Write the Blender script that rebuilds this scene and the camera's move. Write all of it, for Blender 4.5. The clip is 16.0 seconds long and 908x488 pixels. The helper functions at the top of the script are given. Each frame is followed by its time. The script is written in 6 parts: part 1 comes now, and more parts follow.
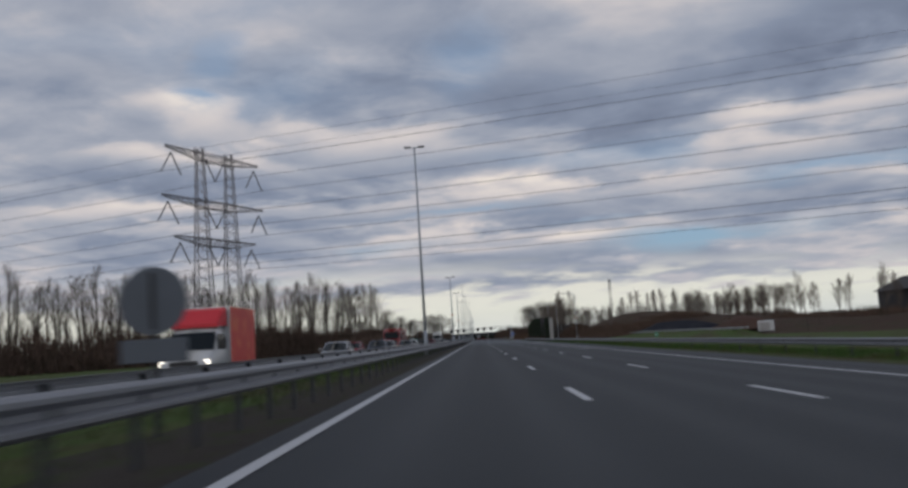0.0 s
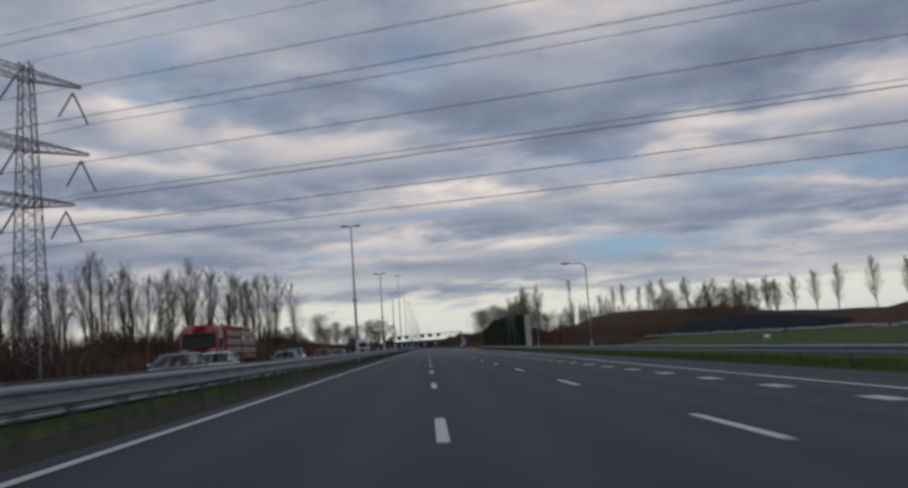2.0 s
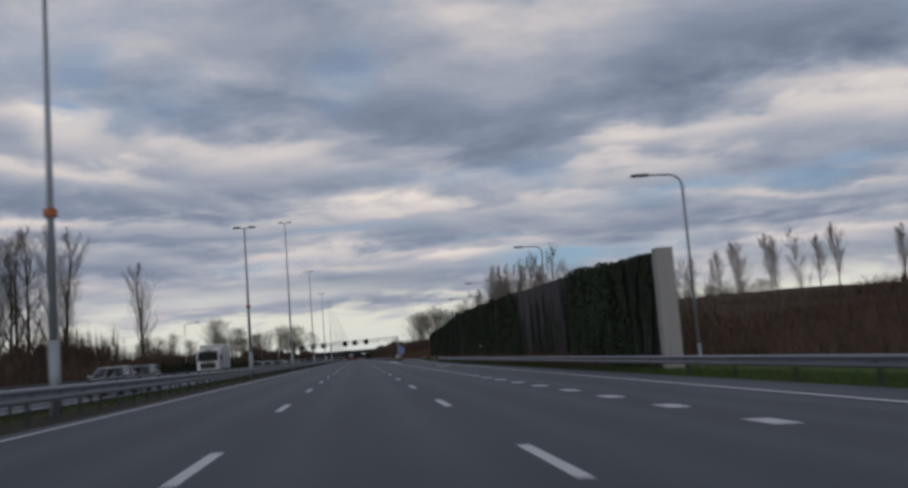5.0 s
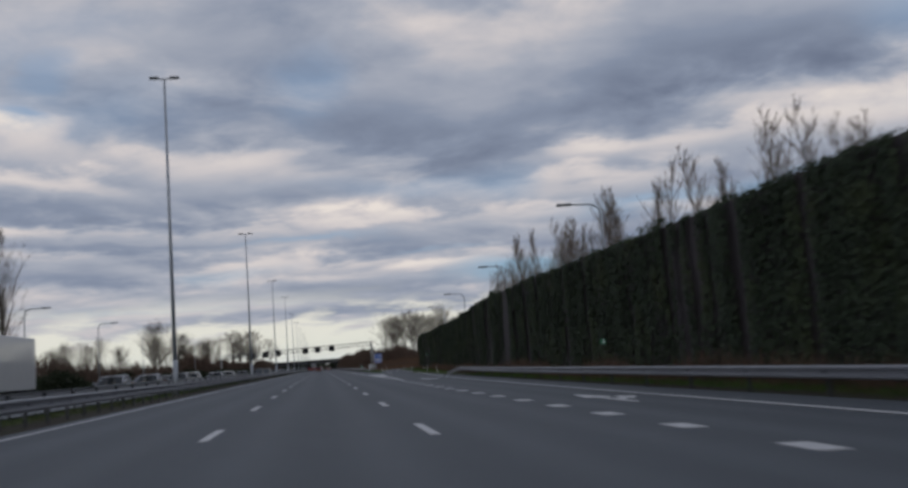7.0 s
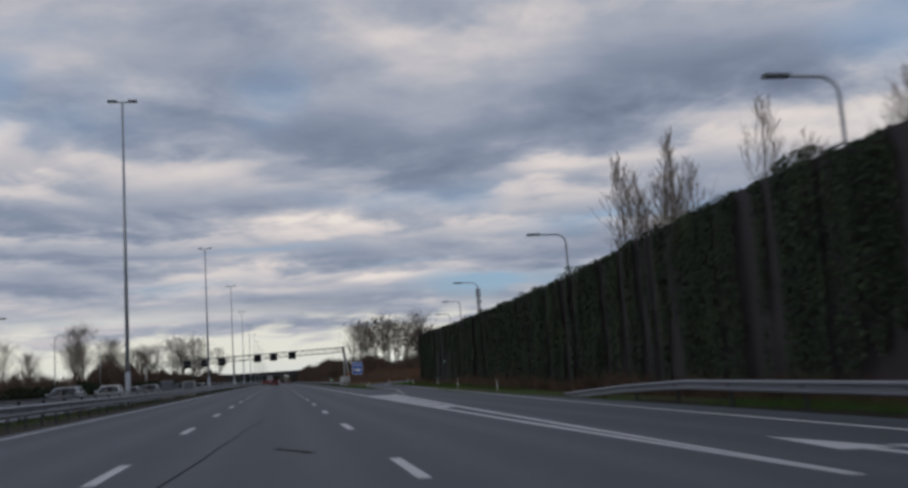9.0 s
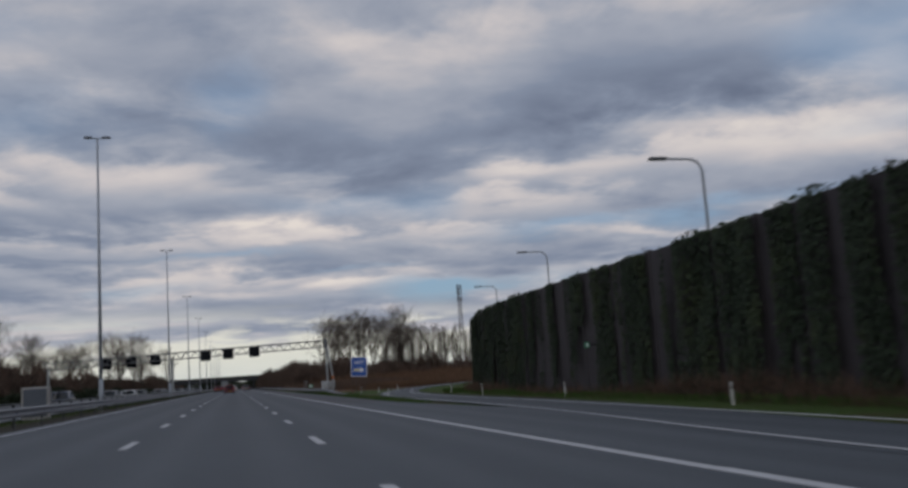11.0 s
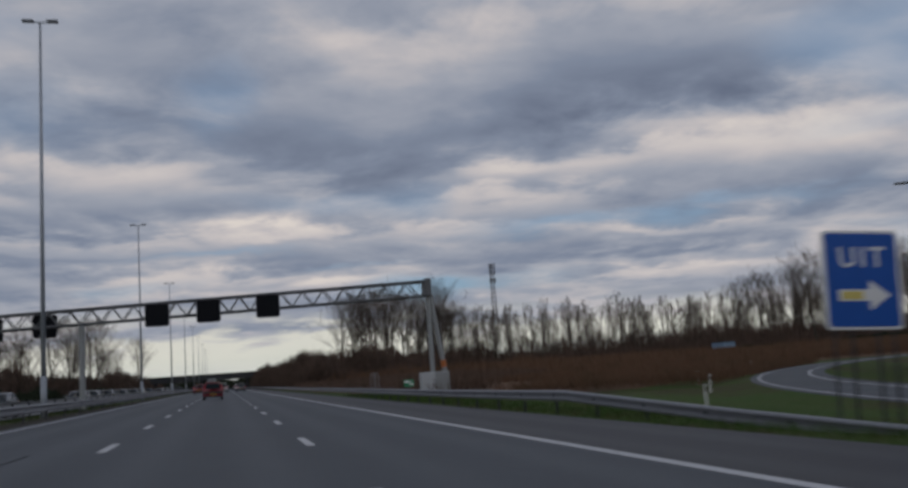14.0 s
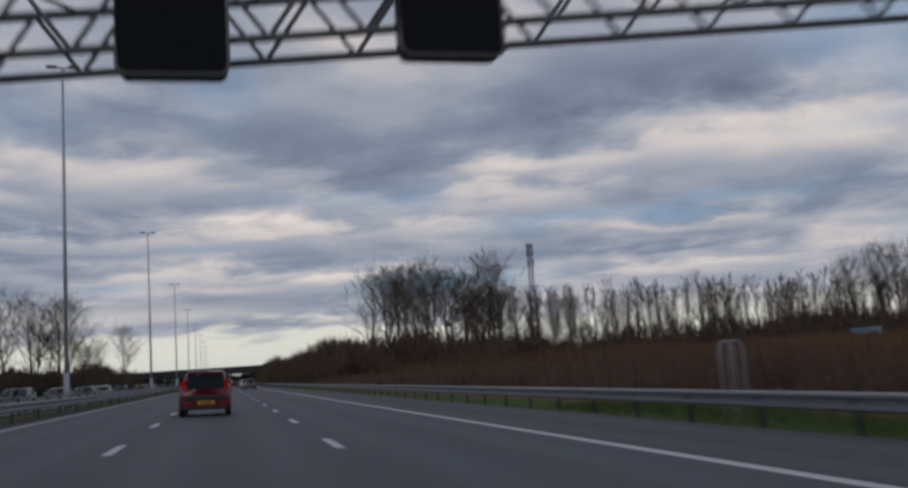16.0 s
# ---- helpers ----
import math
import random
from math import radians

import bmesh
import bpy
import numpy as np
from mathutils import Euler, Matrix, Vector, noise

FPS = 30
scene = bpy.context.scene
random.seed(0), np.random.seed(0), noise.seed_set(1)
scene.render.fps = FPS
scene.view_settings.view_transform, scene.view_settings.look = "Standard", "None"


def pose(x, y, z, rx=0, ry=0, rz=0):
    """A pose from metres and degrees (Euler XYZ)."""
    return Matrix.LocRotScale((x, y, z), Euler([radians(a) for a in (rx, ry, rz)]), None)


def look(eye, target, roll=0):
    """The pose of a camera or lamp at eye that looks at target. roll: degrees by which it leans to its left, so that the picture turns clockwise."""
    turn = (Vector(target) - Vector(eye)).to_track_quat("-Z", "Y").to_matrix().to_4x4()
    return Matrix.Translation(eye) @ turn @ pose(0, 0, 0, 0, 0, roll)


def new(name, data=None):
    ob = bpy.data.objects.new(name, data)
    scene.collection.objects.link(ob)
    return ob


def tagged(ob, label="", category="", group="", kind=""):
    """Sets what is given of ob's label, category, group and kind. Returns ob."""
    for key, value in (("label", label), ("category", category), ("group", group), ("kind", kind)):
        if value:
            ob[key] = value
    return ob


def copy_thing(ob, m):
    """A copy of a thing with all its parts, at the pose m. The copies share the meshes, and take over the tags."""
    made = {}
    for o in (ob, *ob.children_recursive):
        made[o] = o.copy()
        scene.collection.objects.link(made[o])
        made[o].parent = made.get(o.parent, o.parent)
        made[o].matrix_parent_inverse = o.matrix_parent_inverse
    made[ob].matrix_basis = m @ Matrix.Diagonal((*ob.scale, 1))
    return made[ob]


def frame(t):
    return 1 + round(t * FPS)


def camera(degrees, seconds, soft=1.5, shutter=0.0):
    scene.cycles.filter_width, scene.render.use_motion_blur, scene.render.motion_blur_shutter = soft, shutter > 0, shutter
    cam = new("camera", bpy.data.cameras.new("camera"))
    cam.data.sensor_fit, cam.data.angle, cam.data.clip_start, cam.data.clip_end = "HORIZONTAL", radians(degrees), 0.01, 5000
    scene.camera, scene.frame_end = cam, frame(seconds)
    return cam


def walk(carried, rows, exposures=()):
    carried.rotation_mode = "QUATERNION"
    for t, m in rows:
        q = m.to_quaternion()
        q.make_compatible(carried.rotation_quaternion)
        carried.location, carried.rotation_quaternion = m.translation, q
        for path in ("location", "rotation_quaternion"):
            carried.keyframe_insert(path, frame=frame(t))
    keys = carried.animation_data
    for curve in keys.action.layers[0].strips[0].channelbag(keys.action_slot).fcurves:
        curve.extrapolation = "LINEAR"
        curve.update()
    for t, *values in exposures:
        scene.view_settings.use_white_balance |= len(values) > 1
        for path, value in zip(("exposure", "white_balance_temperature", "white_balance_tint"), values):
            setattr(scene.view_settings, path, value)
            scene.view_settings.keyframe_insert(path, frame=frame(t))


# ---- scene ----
cam = camera(52.2, 16.0, soft=3.0, shutter=0.3)
PATH = [
    (0.0, pose(1.757, -20.442, 0.992, 95.919, 3.648, 1.529)),
    (0.5, pose(1.973, -1.265, 0.984, 95.951, 3.505, 1.175)),
    (1.0, pose(2.436, 17.908, 0.966, 96.007, 3.565, 0.391)),
    (1.5, pose(2.830, 37.067, 0.952, 96.083, 3.561, -0.736)),
    (2.0, pose(3.392, 56.219, 0.931, 96.195, 3.993, -1.638)),
    (2.5, pose(3.949, 73.630, 0.910, 96.086, 4.183, -2.322)),
    (3.0, pose(4.443, 91.585, 0.891, 96.196, 4.489, -3.079)),
    (3.5, pose(4.852, 108.954, 0.876, 96.314, 4.650, -3.678)),
    (4.0, pose(5.057, 125.733, 0.868, 96.380, 4.557, -4.492)),
    (6.5, pose(5.291, 202.430, 0.860, 96.874, 4.297, -7.572)),
    (7.0, pose(5.356, 217.245, 0.857, 97.012, 4.328, -8.133)),
    (7.5, pose(5.377, 231.697, 0.857, 97.206, 4.328, -8.814)),
    (8.0, pose(5.495, 245.924, 0.852, 97.390, 3.906, -9.328)),
    (8.5, pose(5.494, 259.618, 0.852, 97.520, 3.965, -10.075)),
    (9.0, pose(5.538, 273.195, 0.851, 97.692, 3.866, -10.644)),
    (11.5, pose(5.476, 338.607, 0.853, 97.921, 3.866, -13.747)),
    (12.0, pose(5.386, 351.674, 0.856, 97.950, 3.865, -14.069)),
    (12.5, pose(5.467, 363.834, 0.853, 97.832, 3.941, -14.069)),
    (13.0, pose(5.466, 377.510, 0.853, 97.863, 3.846, -14.070)),
    (13.5, pose(5.458, 389.364, 0.854, 97.834, 3.859, -14.166)),
    (14.0, pose(5.588, 402.674, 0.849, 97.762, 3.978, -13.802)),
    (14.5, pose(5.491, 414.028, 0.852, 97.817, 3.817, -13.823)),
    (15.0, pose(5.412, 426.970, 0.855, 97.834, 3.939, -13.939)),
    (15.5, pose(5.426, 438.092, 0.855, 97.666, 4.003, -13.772)),
    (16.0, pose(5.303, 451.046, 0.859, 97.554, 3.902, -13.773)),
]
walk(cam, PATH, exposures=[(0.0, -0.02), (4.0, -0.06), (8.5, 0.01), (11.5, -0.12), (13.0, -0.18), (15.0, -0.22), (16.0, -0.11)])

# ---- daylight ----
SUN_EL, SUN_AZ = radians(14), radians(200)      # azimuth clockwise from +y

sun = new("sun", bpy.data.lights.new("sun", "SUN"))
sun.data.energy, sun.data.angle, sun.data.color = 0.35, radians(30), (1.0, 0.97, 0.94)
sun.matrix_world = look((0, 0, 60), (-60 * math.sin(SUN_AZ) * math.cos(SUN_EL), -60 * math.cos(SUN_AZ) * math.cos(SUN_EL), 60 - 60 * math.sin(SUN_EL)))


class Nodes:
    """Small helper to wire shader nodes."""

    def __init__(self, tree):
        self.t = tree
        tree.nodes.clear()

    def add(self, kind, ins=None, **props):
        n = self.t.nodes.new(kind)
        for k, v in props.items():
            setattr(n, k, v)
        for k, v in (ins or {}).items():
            self.put(n.inputs[k], v)
        return n

    def put(self, socket, v):
        if isinstance(v, bpy.types.NodeSocket):
            self.t.links.new(v, socket)
        else:
            socket.default_value = v

    def math(self, op, a, b=0.0, c=0.0, clamp=False):
        n = self.add("ShaderNodeMath", {0: a, 1: b, 2: c}, operation=op)
        n.use_clamp = clamp
        return n.outputs[0]

    def vec(self, op, a, b=(0, 0, 0)):
        return self.add("ShaderNodeVectorMath", {0: a, 1: b}, operation=op).outputs[0]

    def mix(self, f, a, b, blend="MIX"):
        n = self.add("ShaderNodeMix", data_type="RGBA", blend_type=blend)
        n.inputs[0].default_value = 1.0
        self.put(n.inputs["Factor"], f)
        self.put(n.inputs[6], a)
        self.put(n.inputs[7], b)
        return n.outputs[2]

    def noise(self, vector, scale, detail=4.0, rough=0.55, distort=0.0):
        return self.add("ShaderNodeTexNoise", {"Vector": vector, "Scale": scale, "Detail": detail, "Roughness": rough, "Distortion": distort}).outputs[0]

    def ramp(self, f, stops, interp="LINEAR"):
        n = self.add("ShaderNodeValToRGB", {"Fac": f})
        n.color_ramp.interpolation = interp
        while len(n.color_ramp.elements) < len(stops):
            n.color_ramp.elements.new(0.5)
        for e, (p, c) in zip(n.color_ramp.elements, stops):
            e.position, e.color = p, (*c, 1) if len(c) == 3 else c
        return n.outputs[0]

    def smooth(self, v, lo, hi):
        n = self.add("ShaderNodeMapRange", {"Value": v, "From Min": lo, "From Max": hi}, interpolation_type="SMOOTHSTEP")
        return n.outputs[0]


# The sky: a clear Nishita sky behind broken layers of cloud.
# Cloud masses that are seen: azimuth, elevation (degrees, clockwise from the road), half width, half height, amount (+ dark, - bright)
CLOUD_MASSES = [
    (4.3, 14.0, 4.0, 2.1, 0.34), (11.9, 12.8, 4.7, 1.8, 0.26), (17.4, 9.8, 4.2, 1.0, 0.1), (22.2, 14.8, 6.7, 1.7, 0.16), (-3.1, 10.6, 5.3, 0.6, 0.2), (-13.6, 9.7, 4.8, 0.7, 0.26), (4.2, 7.2, 6.1, 0.5, 0.2),
    (-12.2, 6.0, 7.2, 0.5, 0.2), (-8.9, 17.3, 6.9, 2.0, 0.1), (6.1, 4.6, 9.3, 0.4, 0.14), (2.5, 3.3, 11.4, 0.3, 0.22), (29.4, 17.0, 6.6, 1.6, 0.34), (36.6, 15.7, 3.7, 1.3, 0.24), (34.2, 9.0, 7.8, 0.9, 0.16),
]
FAR_MASSES = [
    (22.0, 16.5, 6.0, 2.2, 0.16),     (27.3, 6.7, 9.7, 0.5, 0.18), (32.0, 3.8, 8.0, 0.4, 0.14), (-13.9, 12.9, 5.5, 1.4, 0.12), (-19.8, 10.6, 3.5, 0.7, 0.3), (-4.5, 18.2, 5.8, 2.0, 0.16), (-20.6, 16.1, 3.8, 1.3, 0.12), (-14.1, 7.8, 8.9, 0.6, 0.16),
]
BRIGHT_MASSES = [
    (-16.3, 14.4, 2.1, 1.3, -0.42), (-6.4, 13.1, 6.6, 1.0, -0.34), (17.6, 11.9, 2.8, 0.6, -0.2), (13.0, 8.7, 3.2, 0.4, -0.22), (3.6, 8.9, 4.0, 0.5, -0.42), (7.7, 5.8, 2.2, 0.3, -0.35), (-7.6, 8.5, 6.5, 0.4, -0.25),
    (-15.2, 7.3, 3.7, 0.3, -0.22), (12.8, 19.3, 7.3, 2.0, -0.14), (-3.3, 6.3, 7.0, 0.3, -0.2), (23.9, 12.0, 5.3, 0.6, -0.22), (36.9, 12.3, 6.5, 1.2, -0.34), (26.3, 14.0, 3.8, 0.8, -0.16), (18.0, 10.0, 5.0, 0.6, -0.24),
    (27.4, 7.4, 4.3, 0.3, -0.2), (27.1, 5.0, 5.9, 0.3, -0.2), (-16.3, 11.5, 3.7, 0.8, -0.36), (-20.5, 8.6, 5.1, 0.5, -0.25),
]
BLUE_GAPS = [
    (11.6, 5.1, 2.9, 0.6, 0.9), (-0.2, 17.6, 2.2, 2.0, 0.5), (-15.9, 17.7, 1.5, 0.9, 0.6), (0.6, 7.8, 5.0, 0.3, 0.5), (-11.0, 4.1, 5.9, 0.2, 0.5), (24.0, 8.6, 6.8, 0.6, 0.8), (32.6, 8.9, 5.0, 0.5, 0.5),
    (8.4, 7.0, 2.1, 0.2, 0.8), (40.6, 13.0, 1.2, 1.6, 0.4), (-16.6, 15.2, 1.2, 0.7, 0.95), (-12.8, 15.6, 5.2, 1.3, 0.35), (15.7, 5.4, 5.0, 0.5, 0.6),
]

world = bpy.data.worlds.new("world")
scene.world = world
world.use_nodes = True
w = Nodes(world.node_tree)
way = w.add("ShaderNodeTexCoord").outputs["Generated"]
sep = w.add("ShaderNodeSeparateXYZ", {0: way})
az = w.math("MULTIPLY", w.math("ARCTAN2", sep.outputs[0], sep.outputs[1]), 180 / math.pi)
el = w.math("MULTIPLY", w.math("ARCSINE", sep.outputs[2]), 180 / math.pi)
# a level cloud deck, seen ever flatter towards the horizon
deck = w.math("DIVIDE", 1.0, w.math("ADD", w.math("MAXIMUM", sep.outputs[2], 0.0), 0.13))
p0 = w.add("ShaderNodeCombineXYZ", {0: w.math("MULTIPLY", sep.outputs[0], deck), 1: w.math("MULTIPLY", sep.outputs[1], deck), 2: 2.3}).outputs[0]
swirl = w.add("ShaderNodeTexNoise", {"Vector": p0, "Scale": 1.5, "Detail": 2.0, "Roughness": 0.5}).outputs[1]
drift = w.vec("SCALE", w.vec("SUBTRACT", swirl, (0.5, 0.5, 0.5)))
drift.node.inputs["Scale"].default_value = 0.30
p1 = w.vec("ADD", p0, drift)
n1 = w.noise(p1, 0.9, 2.0, 0.45)
n2 = w.noise(p1, 2.2, 7.0, 0.55)
n3 = w.noise(w.vec("ADD", p1, (0.04, -0.12, 0.0)), 2.2, 4.0, 0.52)
n4 = w.noise(w.vec("ADD", p1, (5.2, 9.1, 2.3)), 1.5, 5.0, 0.52)
relief = w.math("SUBTRACT", n2, n3)
low = w.smooth(el, 11.0, 4.0)
wisp_a = w.math("MULTIPLY", w.math("SUBTRACT", n4, 0.5), 11.0)
wisp_e = w.math("MULTIPLY", w.math("MULTIPLY", w.math("SUBTRACT", n2, 0.5), w.math("MULTIPLY_ADD", el, 0.24, 0.3)), 1.7)
az_w, el_w = w.math("ADD", az, wisp_a), w.math("ADD", el, wisp_e)


def masses(table):
    total = 0.0
    for a, e, sa, se, k in table:
        da = w.math("DIVIDE", w.math("SUBTRACT", az_w, a), sa)
        de = w.math("DIVIDE", w.math("SUBTRACT", el_w, e), se)
        g = w.math("EXPONENT", w.math("MULTIPLY", w.math("POWER", w.math("ADD", w.math("MULTIPLY", da, da), w.math("MULTIPLY", de, de)), 1.5), -0.6))
        total = w.math("MULTIPLY_ADD", g, 0.85 * k, total)
    return total


dens = w.math("MULTIPLY_ADD", w.math("SUBTRACT", n1, 0.5), 0.50, 0.47)
dens = w.math("MULTIPLY_ADD", w.math("SUBTRACT", n2, 0.5), 0.72, dens)
dens = w.math("MULTIPLY_ADD", relief, 0.50, dens)
dens = w.math("MULTIPLY_ADD", low, -0.05, dens)
dens = w.math("ADD", dens, w.math("ADD", w.math("ADD", masses(CLOUD_MASSES), masses(FAR_MASSES)), masses(BRIGHT_MASSES)))
cloud = w.ramp(dens, [(0.0, (0.80, 0.73, 0.68)), (0.22, (0.62, 0.58, 0.585)), (0.45, (0.375, 0.400, 0.470)), (0.66, (0.240, 0.280, 0.370)), (1.0, (0.145, 0.175, 0.25))])
sky = w.add("ShaderNodeTexSky", sky_type="NISHITA", sun_disc=False, sun_elevation=SUN_EL, sun_rotation=SUN_AZ, altitude=0, air_density=1.0, dust_density=1.5, ozone_density=1.5)
blue = w.vec("SCALE", sky.outputs[0])
blue.node.inputs["Scale"].default_value = 0.075
gap = w.math("MULTIPLY", w.math("MULTIPLY", masses(BLUE_GAPS), 1.2), w.smooth(n4, 0.75, 0.30), clamp=True)
gap = w.math("MAXIMUM", gap, w.math("MULTIPLY", w.smooth(n1, 0.40, 0.28), 0.5), clamp=True)
col = w.mix(gap, cloud, w.mix(0.55, blue, (0.25, 0.41, 0.66, 1)))
# pale light under the cloud deck along the horizon
band = w.math("MULTIPLY", w.smooth(w.math("ADD", el, w.math("MULTIPLY", w.smooth(az, 6.0, 20.0), 0.8)), 5.3, 2.9), w.smooth(w.math("ADD", n2, w.math("MULTIPLY", w.smooth(el, 3.2, 1.2), 0.25)), 0.42, 0.62))
glow = w.ramp(w.math("DIVIDE", el, 8.0), [(0.0, (0.64, 0.67, 0.65)), (0.2, (0.77, 0.77, 0.68)), (0.45, (0.82, 0.79, 0.70))])
col = w.mix(w.math("MULTIPLY", band, 0.9, clamp=True), col, glow)
bg = w.add("ShaderNodeBackground", {"Color": col, "Strength": 1.0})
w.t.links.new(bg.outputs[0], w.add("ShaderNodeOutputWorld").inputs[0])

# ---- materials ----


def mat(name, base, rough=0.7, metal=0.0, spread=0.25, scale=3.0, fine=40.0, bump=0.2, bump_size=0.01, tint=None, coat=0.0, rand=0.0, streak=None, spec=0.5):
    """A surface with variation at two scales, relief, and a stain colour where one is given."""
    m = bpy.data.materials.new(name)
    m.use_nodes = True
    n = Nodes(m.node_tree)
    pos = n.add("ShaderNodeNewGeometry").outputs["Position"]
    big = n.noise(n.vec("MULTIPLY", pos, streak or (1, 1, 1)), scale, 4.0, 0.6)
    small = n.noise(pos, fine, 3.0, 0.6)
    k = n.math("ADD", n.math("MULTIPLY", n.math("SUBTRACT", big, 0.5), 2 * spread), n.math("MULTIPLY", n.math("SUBTRACT", small, 0.5), 1.2 * spread))
    if rand:
        r = n.add("ShaderNodeObjectInfo").outputs["Random"]
        i = n.add("ShaderNodeNewGeometry").outputs["Random Per Island"]
        k = n.math("ADD", k, n.math("MULTIPLY", n.math("SUBTRACT", n.math("FRACT", n.math("ADD", r, i)), 0.5), rand))
    c = n.mix(1.0, (*base, 1), n.add("ShaderNodeCombineColor", {0: n.math("ADD", k, 1.0), 1: n.math("ADD", k, 1.0), 2: n.math("ADD", k, 1.0)}).outputs[0], "MULTIPLY")
    if tint:
        c = n.mix(n.smooth(big, 0.48, 0.68), c, (*tint, 1))
    rr = n.math("ADD", rough, n.math("MULTIPLY", n.math("SUBTRACT", small, 0.5), 0.25), clamp=True)
    b = n.add("ShaderNodeBsdfPrincipled", {"Base Color": c, "Roughness": rr, "Metallic": metal, "Coat Weight": coat, "Specular IOR Level": spec})
    if bump:
        bm_ = n.add("ShaderNodeBump", {"Height": small, "Strength": bump, "Distance": bump_size})
        n.t.links.new(bm_.outputs[0], b.inputs["Normal"])
    n.t.links.new(b.outputs[0], n.add("ShaderNodeOutputMaterial").inputs[0])
    return m


def lamp_mat(name, colour, strength):
    m = bpy.data.materials.new(name)
    m.use_nodes = True
    n = Nodes(m.node_tree)
    e = n.add("ShaderNodeEmission", {"Color": (*colour, 1), "Strength": strength})
    n.t.links.new(e.outputs[0], n.add("ShaderNodeOutputMaterial").inputs[0])
    return m


def asphalt_mat(name, base):
    """Worn porous asphalt with wheel tracks along y, patches, joints and aggregate."""
    m = bpy.data.materials.new(name)
    m.use_nodes = True
    n = Nodes(m.node_tree)
    pos = n.add("ShaderNodeNewGeometry").outputs["Position"]
    s = n.add("ShaderNodeSeparateXYZ", {0: pos})
    lane = n.math("FRACT", n.math("DIVIDE", s.outputs[0], 3.5))
    track = n.math("ABSOLUTE", n.math("SUBTRACT", n.math("ABSOLUTE", n.math("SUBTRACT", lane, 0.5)), 0.24))
    track = n.smooth(track, 0.20, 0.0)
    big = n.noise(n.vec("MULTIPLY", pos, (1, 0.12, 1)), 0.45, 4.0, 0.6)
    mid = n.noise(n.vec("MULTIPLY", pos, (1, 0.25, 1)), 2.2, 4.0, 0.65)
    agg = n.noise(pos, 70.0, 2.0, 0.7)
    k = n.math("ADD", n.math("MULTIPLY", n.math("SUBTRACT", big, 0.5), 0.34), n.math("MULTIPLY", n.math("SUBTRACT", mid, 0.5), 0.22))
    k = n.math("ADD", k, n.math("MULTIPLY", n.math("SUBTRACT", agg, 0.5), 0.6))
    k = n.math("ADD", n.math("MULTIPLY_ADD", track, 0.09, k), 1.0)
    pale_run = n.smooth(n.math("ADD", s.outputs[1], n.math("MULTIPLY", big, 40.0)), 110.0, 250.0)     # dark surfacing grades into a paler tone along y
    c = n.mix(pale_run, (*base, 1), (base[0] * 4.9, base[1] * 4.4, base[2] * 3.9, 1))
    later = n.smooth(n.math("ADD", s.outputs[1], n.math("MULTIPLY", big, 24.0)), 352.0, 405.0)
    c = n.mix(later, c, (base[0] * 4.4, base[1] * 3.85, base[2] * 3.4, 1))
    c = n.mix(1.0, c, n.add("ShaderNodeCombineColor", {0: k, 1: k, 2: k}).outputs[0], "MULTIPLY")
    rough = n.math("ADD", 0.68, n.math("MULTIPLY", track, -0.04))
    b = n.add("ShaderNodeBsdfPrincipled", {"Base Color": c, "Roughness": rough, "Specular IOR Level": 0.28})
    bp = n.add("ShaderNodeBump", {"Height": agg, "Strength": 0.5, "Distance": 0.006})
    n.t.links.new(bp.outputs[0], b.inputs["Normal"])
    n.t.links.new(b.outputs[0], n.add("ShaderNodeOutputMaterial").inputs[0])
    return m


def ground_mat(name):
    """Winter verge: grass with worn brown earth and dead stalks."""
    m = bpy.data.materials.new(name)
    m.use_nodes = True
    n = Nodes(m.node_tree)
    pos = n.add("ShaderNodeNewGeometry").outputs["Position"]
    big = n.noise(n.vec("MULTIPLY", pos, (1, 0.4, 1)), 0.22, 5.0, 0.62)
    mid = n.noise(pos, 1.6, 5.0, 0.65)
    fine = n.noise(pos, 26.0, 3.0, 0.7)
    v = n.math("ADD", n.math("MULTIPLY", big, 0.6), n.math("ADD", n.math("MULTIPLY", mid, 0.3), n.math("MULTIPLY", fine, 0.25)))
    c = n.ramp(v, [(0.40, (0.047, 0.100, 0.022)), (0.55, (0.070, 0.108, 0.028)), (0.64, (0.076, 0.072, 0.034)), (0.78, (0.058, 0.047, 0.035))])
    b = n.add("ShaderNodeBsdfPrincipled", {"Base Color": c, "Roughness": 0.95, "Specular IOR Level": 0.15})
    bp = n.add("ShaderNodeBump", {"Height": n.math("ADD", fine, n.math("MULTIPLY", mid, 2.0)), "Strength": 0.8, "Distance": 0.06})
    n.t.links.new(bp.outputs[0], b.inputs["Normal"])
    n.t.links.new(b.outputs[0], n.add("ShaderNodeOutputMaterial").inputs[0])
    return m


